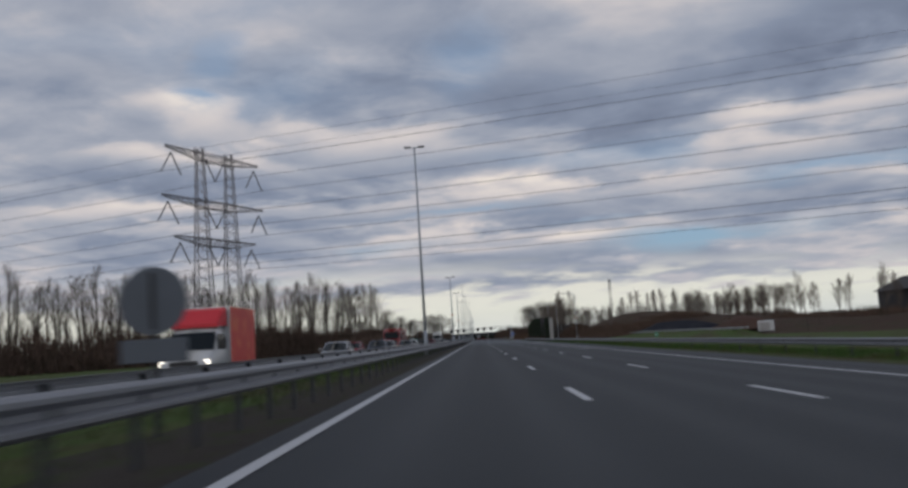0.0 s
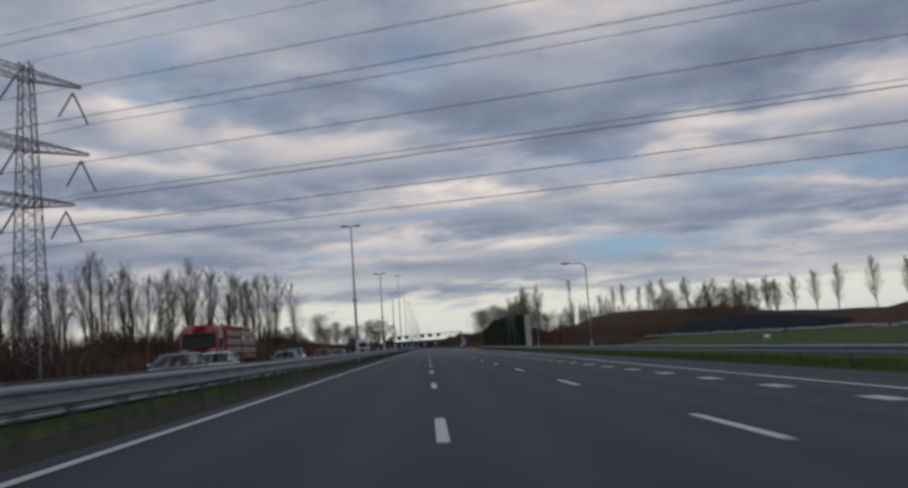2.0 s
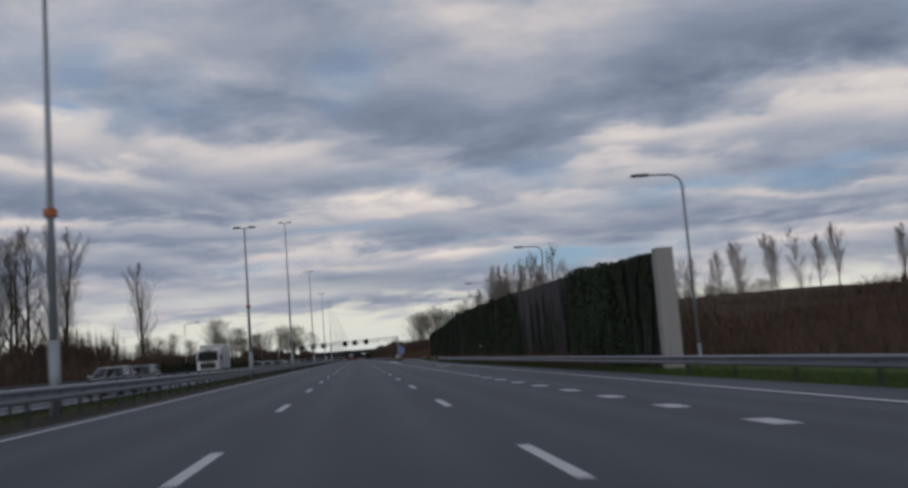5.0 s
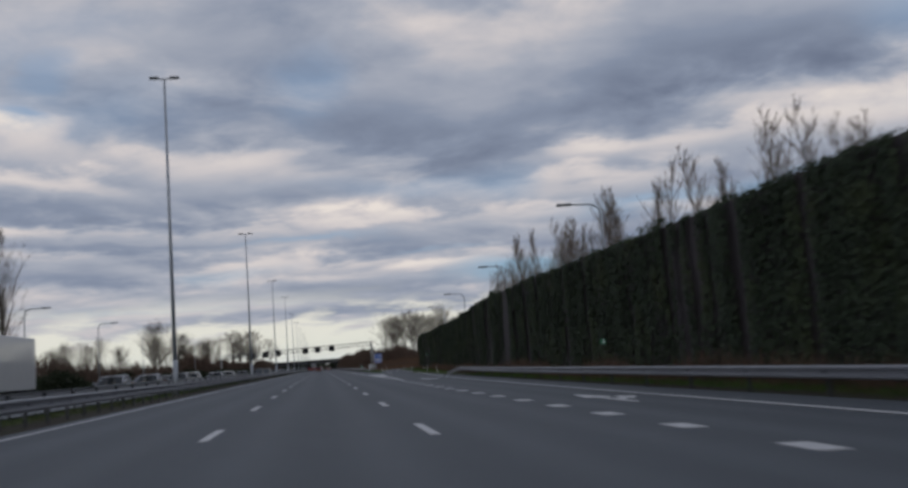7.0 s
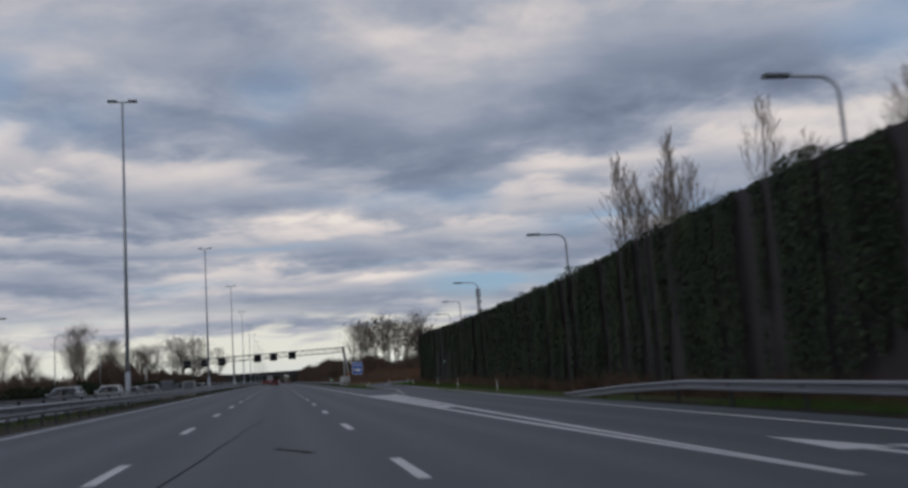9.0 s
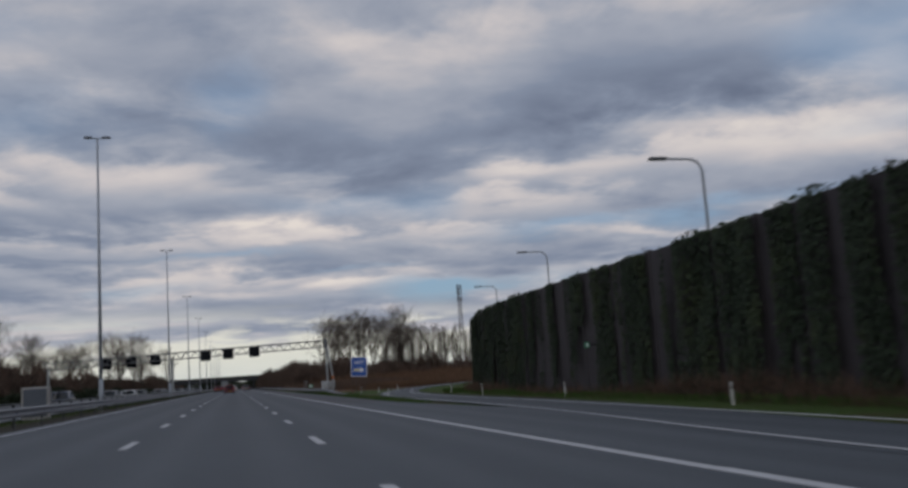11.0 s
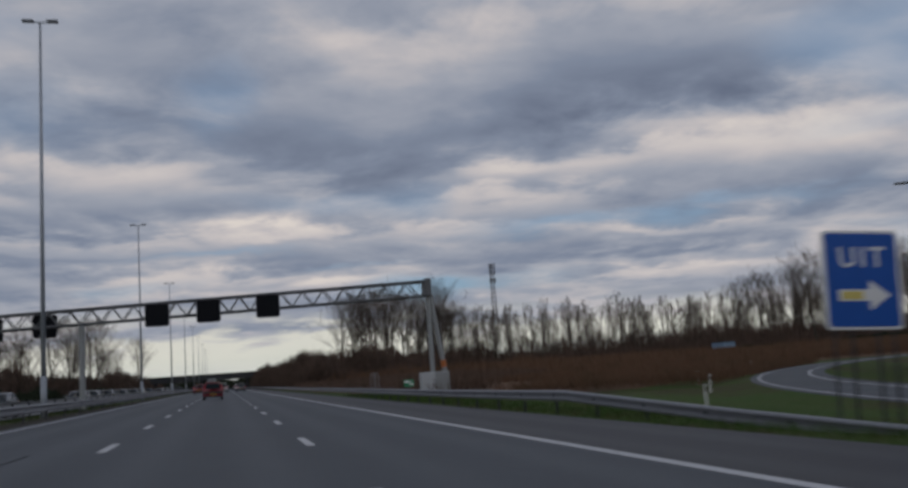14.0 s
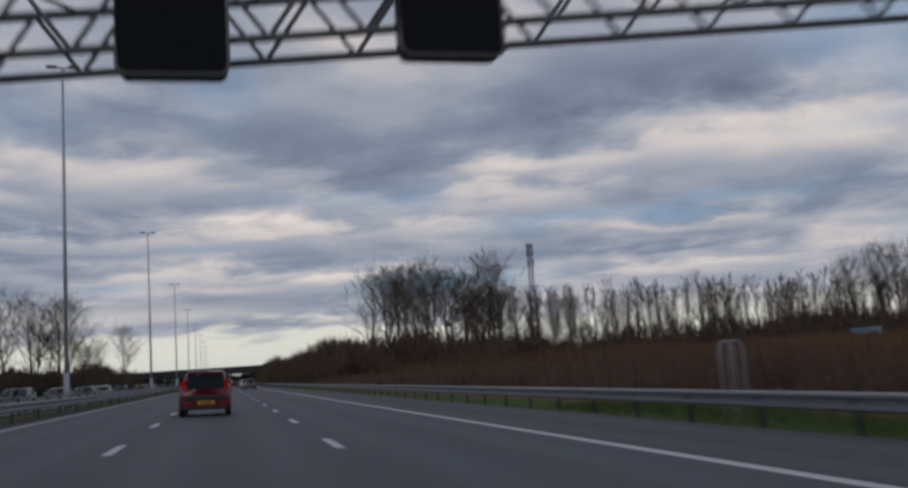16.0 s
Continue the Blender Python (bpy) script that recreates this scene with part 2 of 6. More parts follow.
M_ROAD = asphalt_mat("asphalt", (0.0140, 0.0185, 0.0245))
M_GROUND = ground_mat("verge_grass")
M_DIRT = mat("bare_earth", (0.046, 0.039, 0.033), 0.95, spread=0.4, scale=1.2, fine=30, bump=0.8, bump_size=0.03, tint=(0.036, 0.046, 0.016), spec=0.15)
M_LINE = mat("road_paint", (0.50, 0.51, 0.53), 0.65, spread=0.2, scale=4, fine=60, bump=0.3, bump_size=0.004)
M_ZINC = mat("weathered_zinc", (0.25, 0.26, 0.285), 0.5, 0.6, spread=0.2, scale=1.5, fine=25, bump=0.05, streak=(1, 0.3, 1))
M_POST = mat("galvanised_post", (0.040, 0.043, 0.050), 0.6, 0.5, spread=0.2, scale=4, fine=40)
M_MAST = mat("painted_steel_mast", (0.33, 0.36, 0.40), 0.5, 0.3, spread=0.12, scale=2, fine=20, bump=0.05)
M_LAMPHEAD = mat("grey_lamp_housing", (0.10, 0.11, 0.12), 0.5, 0.2, spread=0.1)
M_ORANGE = mat("orange_enamel", (0.40, 0.12, 0.03), 0.5, spread=0.2, scale=9)
M_LATTICE = mat("pylon_steel", (0.16, 0.15, 0.16), 0.6, 0.4, spread=0.2, scale=1, fine=10, bump=0)
M_WIRE = mat("aluminium_cable", (0.13, 0.135, 0.15), 0.6, 0.3, spread=0.1, scale=1, fine=5, bump=0)
M_INSUL = mat("insulator_glass", (0.13, 0.13, 0.15), 0.35, spread=0.1, bump=0)
M_BARK = mat("tree_bark", (0.066, 0.058, 0.050), 0.9, spread=0.35, scale=1.5, fine=14, bump=0.5, bump_size=0.03, tint=(0.058, 0.064, 0.040), rand=0.3, spec=0.2)
M_TWIG = mat("bare_twigs", (0.090, 0.074, 0.063), 0.9, spread=0.25, scale=1.0, fine=8, bump=0, rand=0.35, spec=0.2)
M_SHRUB = mat("brown_scrub", (0.105, 0.073, 0.058), 0.95, spread=0.55, scale=0.3, fine=6, bump=0, rand=0.6, tint=(0.060, 0.047, 0.036), spec=0.15)
M_HEDGE = mat("dark_hedge", (0.022, 0.030, 0.016), 0.9, spread=0.4, scale=0.8, fine=8, bump=0, rand=0.5, spec=0.2)
M_IVY = mat("ivy_leaf", (0.033, 0.046, 0.028), 0.68, spread=0.5, scale=0.5, fine=7, bump=0, rand=0.6, tint=(0.046, 0.059, 0.029), spec=0.12)
M_PANEL = mat("weathered_barrier_board", (0.048, 0.041, 0.045), 0.85, spread=0.25, scale=1.2, fine=22, bump=0.4, streak=(1, 1, 0.2), rand=0.2)
M_PILLAR = mat("stained_concrete", (0.34, 0.33, 0.32), 0.85, spread=0.2, scale=1.3, fine=25, bump=0.4, tint=(0.24, 0.24, 0.22), streak=(1, 1, 0.25))
M_CONC = mat("pale_concrete", (0.27, 0.285, 0.29), 0.8, spread=0.15, scale=1.0, fine=20, bump=0.3)
M_WHITEBOX = mat("pale_grey_cabinet_paint", (0.40, 0.42, 0.44), 0.55, spread=0.12, scale=1.5, fine=20, bump=0.05, streak=(1, 1, 0.3))
M_GANTRY = mat("galvanised_truss", (0.115, 0.12, 0.13), 0.6, 0.3, spread=0.15, scale=2, fine=18, bump=0.05)
M_SIGNAL = mat("matt_black_housing", (0.007, 0.008, 0.011), 0.8, spread=0.2, bump=0.05, spec=0.15)
M_SIGEDGE = mat("worn_grey_rim", (0.11, 0.11, 0.12), 0.5, 0.3, spread=0.2)
M_BLUE = mat("blue_sign_sheet", (0.012, 0.085, 0.38), 0.4, spread=0.1, scale=2, bump=0)
M_WHITE = mat("white_sign_sheet", (0.72, 0.73, 0.74), 0.4, spread=0.08, scale=3, bump=0)
M_STRAW = mat("yellowed_sheet", (0.62, 0.52, 0.16), 0.45, spread=0.12, scale=6, bump=0)
M_GREEN = mat("green_sign_sheet", (0.01, 0.20, 0.09), 0.4, spread=0.1, bump=0)
M_SIGNBACK = mat("grey_sign_back", (0.085, 0.10, 0.125), 0.6, 0.2, spread=0.15, scale=2, bump=0.03)
M_PLASTIC = mat("white_marker_plastic", (0.68, 0.68, 0.66), 0.5, spread=0.15, scale=8, bump=0)
M_DARKPLASTIC = mat("dark_marker_plastic", (0.03, 0.025, 0.025), 0.5, spread=0.15, scale=8, bump=0)
M_REDSHEET = mat("red_reflector", (0.35, 0.03, 0.03), 0.4, spread=0.1, bump=0)
M_TARP = mat("black_tarpaulin", (0.010, 0.012, 0.020), 0.9, spec=0.12, spread=0.35, scale=1.0, fine=6, bump=0.6, bump_size=0.15)
M_SOIL = mat("brown_bank", (0.066, 0.040, 0.028), 0.95, spread=0.4, scale=0.25, fine=4, bump=0.8, bump_size=0.2, tint=(0.045, 0.045, 0.02), spec=0.15)
M_HEATH = mat("rusty_dead_grass", (0.150, 0.088, 0.056), 0.95, spread=0.35, scale=0.3, fine=7, bump=0.8, bump_size=0.12, tint=(0.085, 0.062, 0.038), spec=0.15)
M_BRUSH = mat("straw_brown_brush", (0.125, 0.084, 0.064), 0.95, spread=0.35, scale=0.4, fine=6, bump=0, rand=0.6, tint=(0.060, 0.046, 0.034), spec=0.15)
M_TYRE = mat("tyre_rubber", (0.016, 0.016, 0.017), 0.85, spread=0.2, bump=0.1)
M_RIM = mat("alloy_rim", (0.35, 0.36, 0.38), 0.35, 0.8, spread=0.1, bump=0)
M_TRIM = mat("black_plastic_trim", (0.018, 0.018, 0.020), 0.6, spread=0.15, bump=0.05)
M_PLATE = mat("yellow_plate", (0.70, 0.33, 0.03), 0.45, spread=0.08, bump=0)
M_BAR = mat("dark_bar", (0.02, 0.02, 0.02), 0.6, bump=0)
M_GLASS = mat("tinted_car_glass", (0.016, 0.022, 0.028), 0.18, spread=0.05, bump=0, spec=0.45)
M_SCREEN = mat("dark_windscreen", (0.010, 0.015, 0.020), 0.42, spread=0.05, bump=0, spec=0.12)
M_HEADLIGHT = lamp_mat("lit_headlight", (1.0, 0.93, 0.82), 2.5)
M_TAIL = lamp_mat("lit_tail_light", (1.0, 0.02, 0.04), 0.15)
M_TAILOFF = mat("red_lamp_lens", (0.32, 0.015, 0.015), 0.25, bump=0, spread=0.05)
M_DECK = mat("viaduct_concrete", (0.035, 0.037, 0.042), 0.85, spread=0.2, scale=0.4, fine=6)
M_SHED = mat("dark_shed_cladding", (0.045, 0.043, 0.045), 0.8, spread=0.2, scale=1, fine=10, streak=(1, 1, 0.3))


def paint(name, c, flake=0.0):
    return mat(name, c, 0.35, flake, spread=0.07, scale=2.0, fine=12, bump=0.0, coat=0.6)


P_RED, P_DKRED = paint("red_car_paint", (0.16, 0.003, 0.017)), paint("dark_red_paint", (0.22, 0.012, 0.016))
P_SILVER, P_WHITE = paint("silver_car_paint", (0.26, 0.275, 0.30), 0.5), paint("white_car_paint", (0.50, 0.51, 0.52))
P_BLUE, P_BLACK, P_GREY = paint("dark_blue_car_paint", (0.030, 0.045, 0.085)), paint("black_car_paint", (0.014, 0.015, 0.018)), paint("grey_car_paint", (0.16, 0.17, 0.19), 0.4)
P_BOX = mat("coral_red_box_panel", (0.60, 0.035, 0.050), 0.5, spread=0.10, scale=2.0, fine=12, bump=0, spec=0.3)
P_BOXSIDE = mat("orange_red_box_panel", (0.60, 0.055, 0.045), 0.5, spread=0.15, scale=1.2, fine=10, bump=0, spec=0.3, tint=(0.66, 0.12, 0.055))
P_PALEBLUE = mat("pale_blue_cladding", (0.16, 0.26, 0.38), 0.6, spread=0.12, scale=2, fine=14, bump=0.1)
P_TEAL = paint("teal_green_paint", (0.01, 0.14, 0.12))

# ---- building helpers ----


def link_mesh(name, verts, faces, material, parent=None, label="", smooth=False):
    me = bpy.data.meshes.new(name)
    me.from_pydata([tuple(v) for v in verts], [], [tuple(f) for f in faces])
    me.materials.append(material)
    if smooth:
        me.polygons.foreach_set("use_smooth", [True] * len(me.polygons))
    me.update()
    ob = new(name, me)
    ob.parent = parent
    return tagged(ob, label)


def big_mesh(name, verts, faces, material, parent=None, label=""):
    """A mesh from arrays of vertices (n, 3) and equal-sided faces (m, k)."""
    V, F = np.asarray(verts, np.float32), np.asarray(faces, np.int32)
    me = bpy.data.meshes.new(name)
    me.vertices.add(len(V))
    me.vertices.foreach_set("co", V.ravel())
    me.loops.add(F.size)
    me.loops.foreach_set("vertex_index", F.ravel())
    me.polygons.add(len(F))
    me.polygons.foreach_set("loop_start", np.arange(len(F), dtype=np.int32) * F.shape[1])
    me.materials.append(material)
    me.update(calc_edges=True)
    ob = new(name, me)
    ob.parent = parent
    return tagged(ob, label)


def field(x, y, seed=0.0):
    """Smooth value noise on arrays, from -1 to 1."""
    ix, iy = np.floor(x), np.floor(y)
    fx, fy = x - ix, y - iy
    fx, fy = fx * fx * (3 - 2 * fx), fy * fy * (3 - 2 * fy)

    def h(a, b):
        q = np.sin(a * 12.9898 + b * 78.233 + seed * 37.719) * 43758.5453
        return q - np.floor(q)
    top = h(ix, iy) * (1 - fx) + h(ix + 1, iy) * fx
    low = h(ix, iy + 1) * (1 - fx) + h(ix + 1, iy + 1) * fx
    return 2 * (top * (1 - fy) + low * fy) - 1


def part(name, bm, material, parent, label="", smooth=False):
    """Links a bmesh as one mesh object under a thing or a part."""
    me = bpy.data.meshes.new(name)
    bmesh.ops.recalc_face_normals(bm, faces=bm.faces)
    bm.to_mesh(me)
    bm.free()
    me.materials.append(material)
    if smooth:
        me.polygons.foreach_set("use_smooth", [True] * len(me.polygons))
    ob = new(name, me)
    ob.parent = parent
    return tagged(ob, label)


def share(ob, parent, m):
    """Another object on ob's mesh, placed at m under parent."""
    o = bpy.data.objects.new(ob.name.split(".")[0], ob.data)
    scene.collection.objects.link(o)
    o.parent = parent
    o.matrix_basis = m
    return o


def thing(name, label, category, m=None, group="", kind=""):
    ob = new(name)
    ob.empty_display_size = 0.2
    if m is not None:
        ob.matrix_basis = m
    return tagged(ob, label, category, group, kind)


def box(c, s, bevel=0.0, bm=None, rot=None):
    bm = bm or bmesh.new()
    mtx = Matrix.Translation(c) @ (rot or Matrix()) @ Matrix.Diagonal((*s, 1))
    r = bmesh.ops.create_cube(bm, size=1.0, matrix=mtx)
    if bevel:
        edges = list({e for v in r["verts"] for e in v.link_edges})
        bmesh.ops.bevel(bm, geom=edges, offset=bevel, segments=2, affect="EDGES", profile=0.6)
    return bm


def tube(p0, p1, r0, r1=None, n=8, bm=None, caps=True):
    bm = bm or bmesh.new()
    r1 = r0 if r1 is None else r1
    p0, p1 = Vector(p0), Vector(p1)
    q = (p1 - p0).to_track_quat("Z", "Y")
    rings = []
    for p, r in ((p0, r0), (p1, r1)):
        rings.append([bm.verts.new(p + q @ Vector((r * math.cos(2 * math.pi * i / n), r * math.sin(2 * math.pi * i / n), 0))) for i in range(n)])
    for i in range(n):
        bm.faces.new((rings[0][i], rings[0][(i + 1) % n], rings[1][(i + 1) % n], rings[1][i]))
    if caps:
        bm.faces.new(rings[0][::-1])
        bm.faces.new(rings[1])
    return bm


def pipe(points, r, n=8, bm=None):
    """A round bar through points."""
    bm = bm or bmesh.new()
    pts = [Vector(p) for p in points]
    rings = []
    for i, p in enumerate(pts):
        d = (pts[min(i + 1, len(pts) - 1)] - pts[max(i - 1, 0)]).normalized()
        q = d.to_track_quat("Z", "Y")
        rr = r[i] if isinstance(r, (list, tuple)) else r
        rings.append([bm.verts.new(p + q @ Vector((rr * math.cos(2 * math.pi * k / n), rr * math.sin(2 * math.pi * k / n), 0))) for k in range(n)])
    for a, b in zip(rings, rings[1:]):
        for k in range(n):
            bm.faces.new((a[k], a[(k + 1) % n], b[(k + 1) % n], b[k]))
    bm.faces.new(rings[0][::-1])
    bm.faces.new(rings[-1])
    return bm


def sweep(profile, path, closed=True):
    """verts, faces of a profile (x across, z up) carried along path points (x, y, z); x of the profile lies to the right of travel."""
    verts, faces, k = [], [], len(profile)
    for i, p in enumerate(path):
        a, b = path[max(i - 1, 0)], path[min(i + 1, len(path) - 1)]
        dx, dy = b[0] - a[0], b[1] - a[1]
        l = math.hypot(dx, dy) or 1
        rx, ry = dy / l, -dx / l
        verts += [(p[0] + rx * u, p[1] + ry * u, p[2] + h) for u, h in profile]
    for i in range(len(path) - 1):
        for j in range(k if closed else k - 1):
            a, b = i * k + j, i * k + (j + 1) % k
            faces.append((a, b, b + k, a + k))
    if closed:
        faces += [tuple(range(k))[::-1], tuple(range((len(path) - 1) * k, len(path) * k))]
    return verts, faces


def lerp(table, y):
    xs, vs = zip(*table)
    return float(np.interp(y, xs, vs))


FALL = -0.037                      # crossfall of the carriageway


def dash_y(n):
    return -3.047 + 15.165 * n - 0.19639 * n ** 2 + 0.0032311 * n ** 3 - 0.000021996 * n ** 4 if n <= 46 else dash_y(46) + 9.4 * (n - 46)


# plan of the carriageway: y -> x
SHOULDER = [(-400, 12.6), (0, 13.6), (60, 14.6), (96, 15.9), (130, 16.2), (250, 16.3), (290, 16.9), (302, 17.4)]
EXIT_RIGHT = [(-400, 10.95), (20, 10.95), (55, 11.6), (72, 12.0), (93, 12.25), (126, 13.0), (160, 13.7), (216, 14.15), (250, 14.25), (275, 14.6), (290, 15.1), (302, 15.6), (314, 16.3), (327, 17.2), (345, 18.0), (356, 18.35), (368, 18.7)]
# middle of the exit road past the nose
RAMP = [(12.6, 292), (13.2, 305), (14.1, 320), (15.1, 338), (16.85, 355), (17.45, 368), (17.6, 380), (17.9, 390), (18.5, 399), (19.6, 408), (21.4, 417), (24.0, 426), (27.6, 435), (32.6, 444), (39.4, 453), (48.0, 461), (58.0, 467), (72.0, 472)]
WALL = [(18.75, 197), (18.9, 215), (19.3, 240), (19.9, 265), (20.5, 290), (21.2, 315), (22.2, 340), (23.0, 360), (23.5, 375), (24.0, 388), (25.2, 400), (27.8, 410), (31.2, 420), (34.9, 429), (38.8, 438), (44.0, 446.5), (50.0, 453)]
WALL_TOP = [(197, 4.5), (215, 5.0), (237, 5.3), (260, 5.6), (285, 5.95), (300, 6.05), (311, 5.8), (320, 5.5), (334, 5.35), (360, 5.4), (372, 5.5), (392, 5.5), (402, 5.3), (410, 5.15), (420, 5.05), (434, 5.1), (460, 5.1)]

# ---- ground ----
xs = [-3000, -600, -200, -80, -40, -24, -18.2, -17.2, -5.4, -4.9, -3.2, -1.6, -0.85, 0.5, 8, 15, 17.4, 19, 24, 34, 60, 120, 300, 800, 3000]
zs = [-0.9, -0.8, -0.7, -0.6, -0.55, -0.45, -0.22, -0.16, -0.16, -0.08, -0.02, 0.0, 0.0, -0.12, -0.42, -0.66, -0.70, -0.72, -0.8, -0.85, -0.9, -0.95, -1, -1, -1]
ysg = [-2500, -800, -200, -60] + list(range(0, 700, 40)) + [800, 1000, 1500, 2500, 4000]
gv = [(x, y, z) for y in ysg for x, z in zip(xs, zs)]
gf = [(j * len(xs) + i, j * len(xs) + i + 1, (j + 1) * len(xs) + i + 1, (j + 1) * len(xs) + i) for j in range(len(ysg) - 1) for i in range(len(xs) - 1)]
tagged(link_mesh("ground", gv, gf, M_GROUND), "winter grass verge with patches of brown earth", "ground", kind="structure")


def strip(name, left, right, ys, z, material, label, category="road", thick=0.0):
    """A paved sheet between two edges given as functions of y; z is a function of x."""
    v, f = [], []
    for y in ys:
        a, b = left(y), right(y)
        for k in range(5):
            x = a + (b - a) * k / 4
            v.append((x, y, z(x)))
    for i in range(len(ys) - 1):
        for k in range(4):
            f.append((i * 5 + k, i * 5 + k + 1, i * 5 + k + 6, i * 5 + k + 5))
    return tagged(link_mesh(name, v, f, material), label, category, kind="structure")


def fall(x):
    return FALL * x


def road_right(y):
    return lerp(SHOULDER, y) if y < 302 else lerp([(302, 17.4), (318, 17.6), (345, 17.0), (362, 15.2), (374, 14.1), (1200, 14.1)], y)


strip("road", lambda y: -0.72, road_right, [-420, -60] + list(range(-40, 640, 8)) + [700, 900, 1400, 2200], fall, M_ROAD, "dark grey asphalt motorway carriageway with worn wheel tracks")
strip("shoulder", lambda y: 10.78, lambda y: road_right(y) - 0.04, [376 + 6 * k for k in range(60)] + [760, 1000, 1400, 2200], lambda x: fall(x) + 0.004, asphalt_mat("shoulder_asphalt", (0.0116, 0.0138, 0.0175)), "darker older asphalt of the hard shoulder")
strip("road_oncoming", lambda y: -17.4, lambda y: -5.3, [-420, 0, 100, 200, 300, 400, 500, 700, 1400, 2200], lambda x: -0.05 + 0.012 * (x + 5.3), M_ROAD, "dark grey asphalt of the oncoming carriageway")


def smooth_path(pts, step=3.0):
    """Points every few metres on a smooth line through pts (x, y)."""
    p = np.array(pts, float)
    s = np.concatenate([[0], np.cumsum(np.hypot(*np.diff(p, axis=0).T))])
    m = np.gradient(p, s, axis=0)
    out = []
    for q in np.arange(0, s[-1], step):
        i = min(np.searchsorted(s, q, "right") - 1, len(s) - 2)
        h = s[i + 1] - s[i]
        u = (q - s[i]) / h
        out.append(tuple((2 * u ** 3 - 3 * u * u + 1) * p[i] + (u ** 3 - 2 * u * u + u) * h * m[i] + (-2 * u ** 3 + 3 * u * u) * p[i + 1] + (u ** 3 - u * u) * h * m[i + 1]))
    return out


def offset(path, d):
    out = []
    for i, p in enumerate(path):
        a, b = path[max(i - 1, 0)], path[min(i + 1, len(path) - 1)]
        l = math.hypot(b[0] - a[0], b[1] - a[1])
        out.append((p[0] + d * (b[1] - a[1]) / l, p[1] - d * (b[0] - a[0]) / l))
    return out


def ramp_z(x):
    return max(fall(x) + 0.006, -0.62) if x < 20 else -0.62 + 0.004 * (x - 20)


RAMP_PATH = smooth_path(RAMP)
v, f = sweep([(-1.6, 0), (-0.6, 0), (0.6, 0), (1.95, 0)], [(x, y, 0.0) for x, y in RAMP_PATH], closed=False)
v = [(x, y, ramp_z(x)) for x, y, z in v]
tagged(link_mesh("exit_road", v, f, M_ROAD), "dark asphalt exit road curving away beside the barrier", "road", kind="structure")

for d0, z0, d1, z1 in ((-3.4, -0.20, -1.55, -0.014), (1.9, -0.014, 5.6, -0.36)):
    v, f = sweep([(d0, z0), (d1, z1)], [(x, y, ramp_z(x)) for x, y in RAMP_PATH[24:]], closed=False)
    tagged(link_mesh("ramp_verge", v, f, M_GROUND), "grass verge along the exit road", "ground", kind="structure")

dirt_edge = lambda y: -2.6 + 0.8 * noise.noise((y * 0.35, 1.0, 2.0)) + 0.2 * noise.noise((y * 1.3, 5.0, 2.0))
strip("verge_earth", dirt_edge, lambda y: -0.70, [k * 1.5 for k in range(-40, 420)], lambda x: 0.018 + 0.006 * x, M_DIRT, "strip of bare dark earth beside the asphalt", "ground")

strip("verge_earth", lambda y: lerp(SHOULDER, y) - 0.03, lambda y: 18.4 + 0.006 * (y - 200) + 0.3 * noise.noise((y * 0.4, 9.0, 2.0)), [196 + 1.5 * k for k in range(74)], lambda x: -0.625 - 0.024 * (x - 15), M_DIRT, "strip of brown earth and dead leaves under the barrier", "ground")

# ---- road markings ----


def flat_mark(name, corners, z, label="", parent=None, zf=None):
    """A thin painted plate over the ground from corner points (x, y)."""
    n = len(corners)
    top = [(x, y, (zf(x) if zf else fall(x)) + z) for x, y in corners]
    low = [(x, y, h - 0.02) for x, y, h in top]
    return link_mesh(name, top + low, [tuple(range(n)), *[(i, n + i, n + (i + 1) % n, (i + 1) % n) for i in range(n)]], M_LINE, parent, label)


def line_along(name, path, wid, label, zf, lift=0.008):
    v, f = sweep([(-wid / 2, 0), (wid / 2, 0)], [(x, y, zf(x) + lift) for x, y in path], closed=False)
    return tagged(link_mesh(name, v, f, M_LINE), label, "road marking", kind="structure")


ROADYS = list(range(-120, 700, 6)) + [800, 1000, 1400]
line_along("edge_line_left", [(-0.26, y) for y in ROADYS], 0.17, "continuous white edge line beside the median", fall)
line_along("edge_line_right", [(lerp(EXIT_RIGHT, y), y) for y in range(-120, 369, 4)], 0.17, "continuous white edge line of the exit lane", lambda x: ramp_z(x) + 0.004)
line_along("edge_line_main", [(10.64, y) for y in range(335, 1400, 8)], 0.19, "continuous white edge line of the main carriageway", fall)
line_along("edge_line_oncoming", [(-5.9, y) for y in ROADYS], 0.17, "white edge line of the oncoming carriageway", lambda x: -0.045)
line_along("edge_line_ramp_left", offset(RAMP_PATH[14:], -1.2), 0.12, "white edge line of the exit road", ramp_z, 0.012)
line_along("edge_line_ramp_right", offset(RAMP_PATH[25:], 1.2), 0.12, "white edge line of the exit road", ramp_z, 0.012)

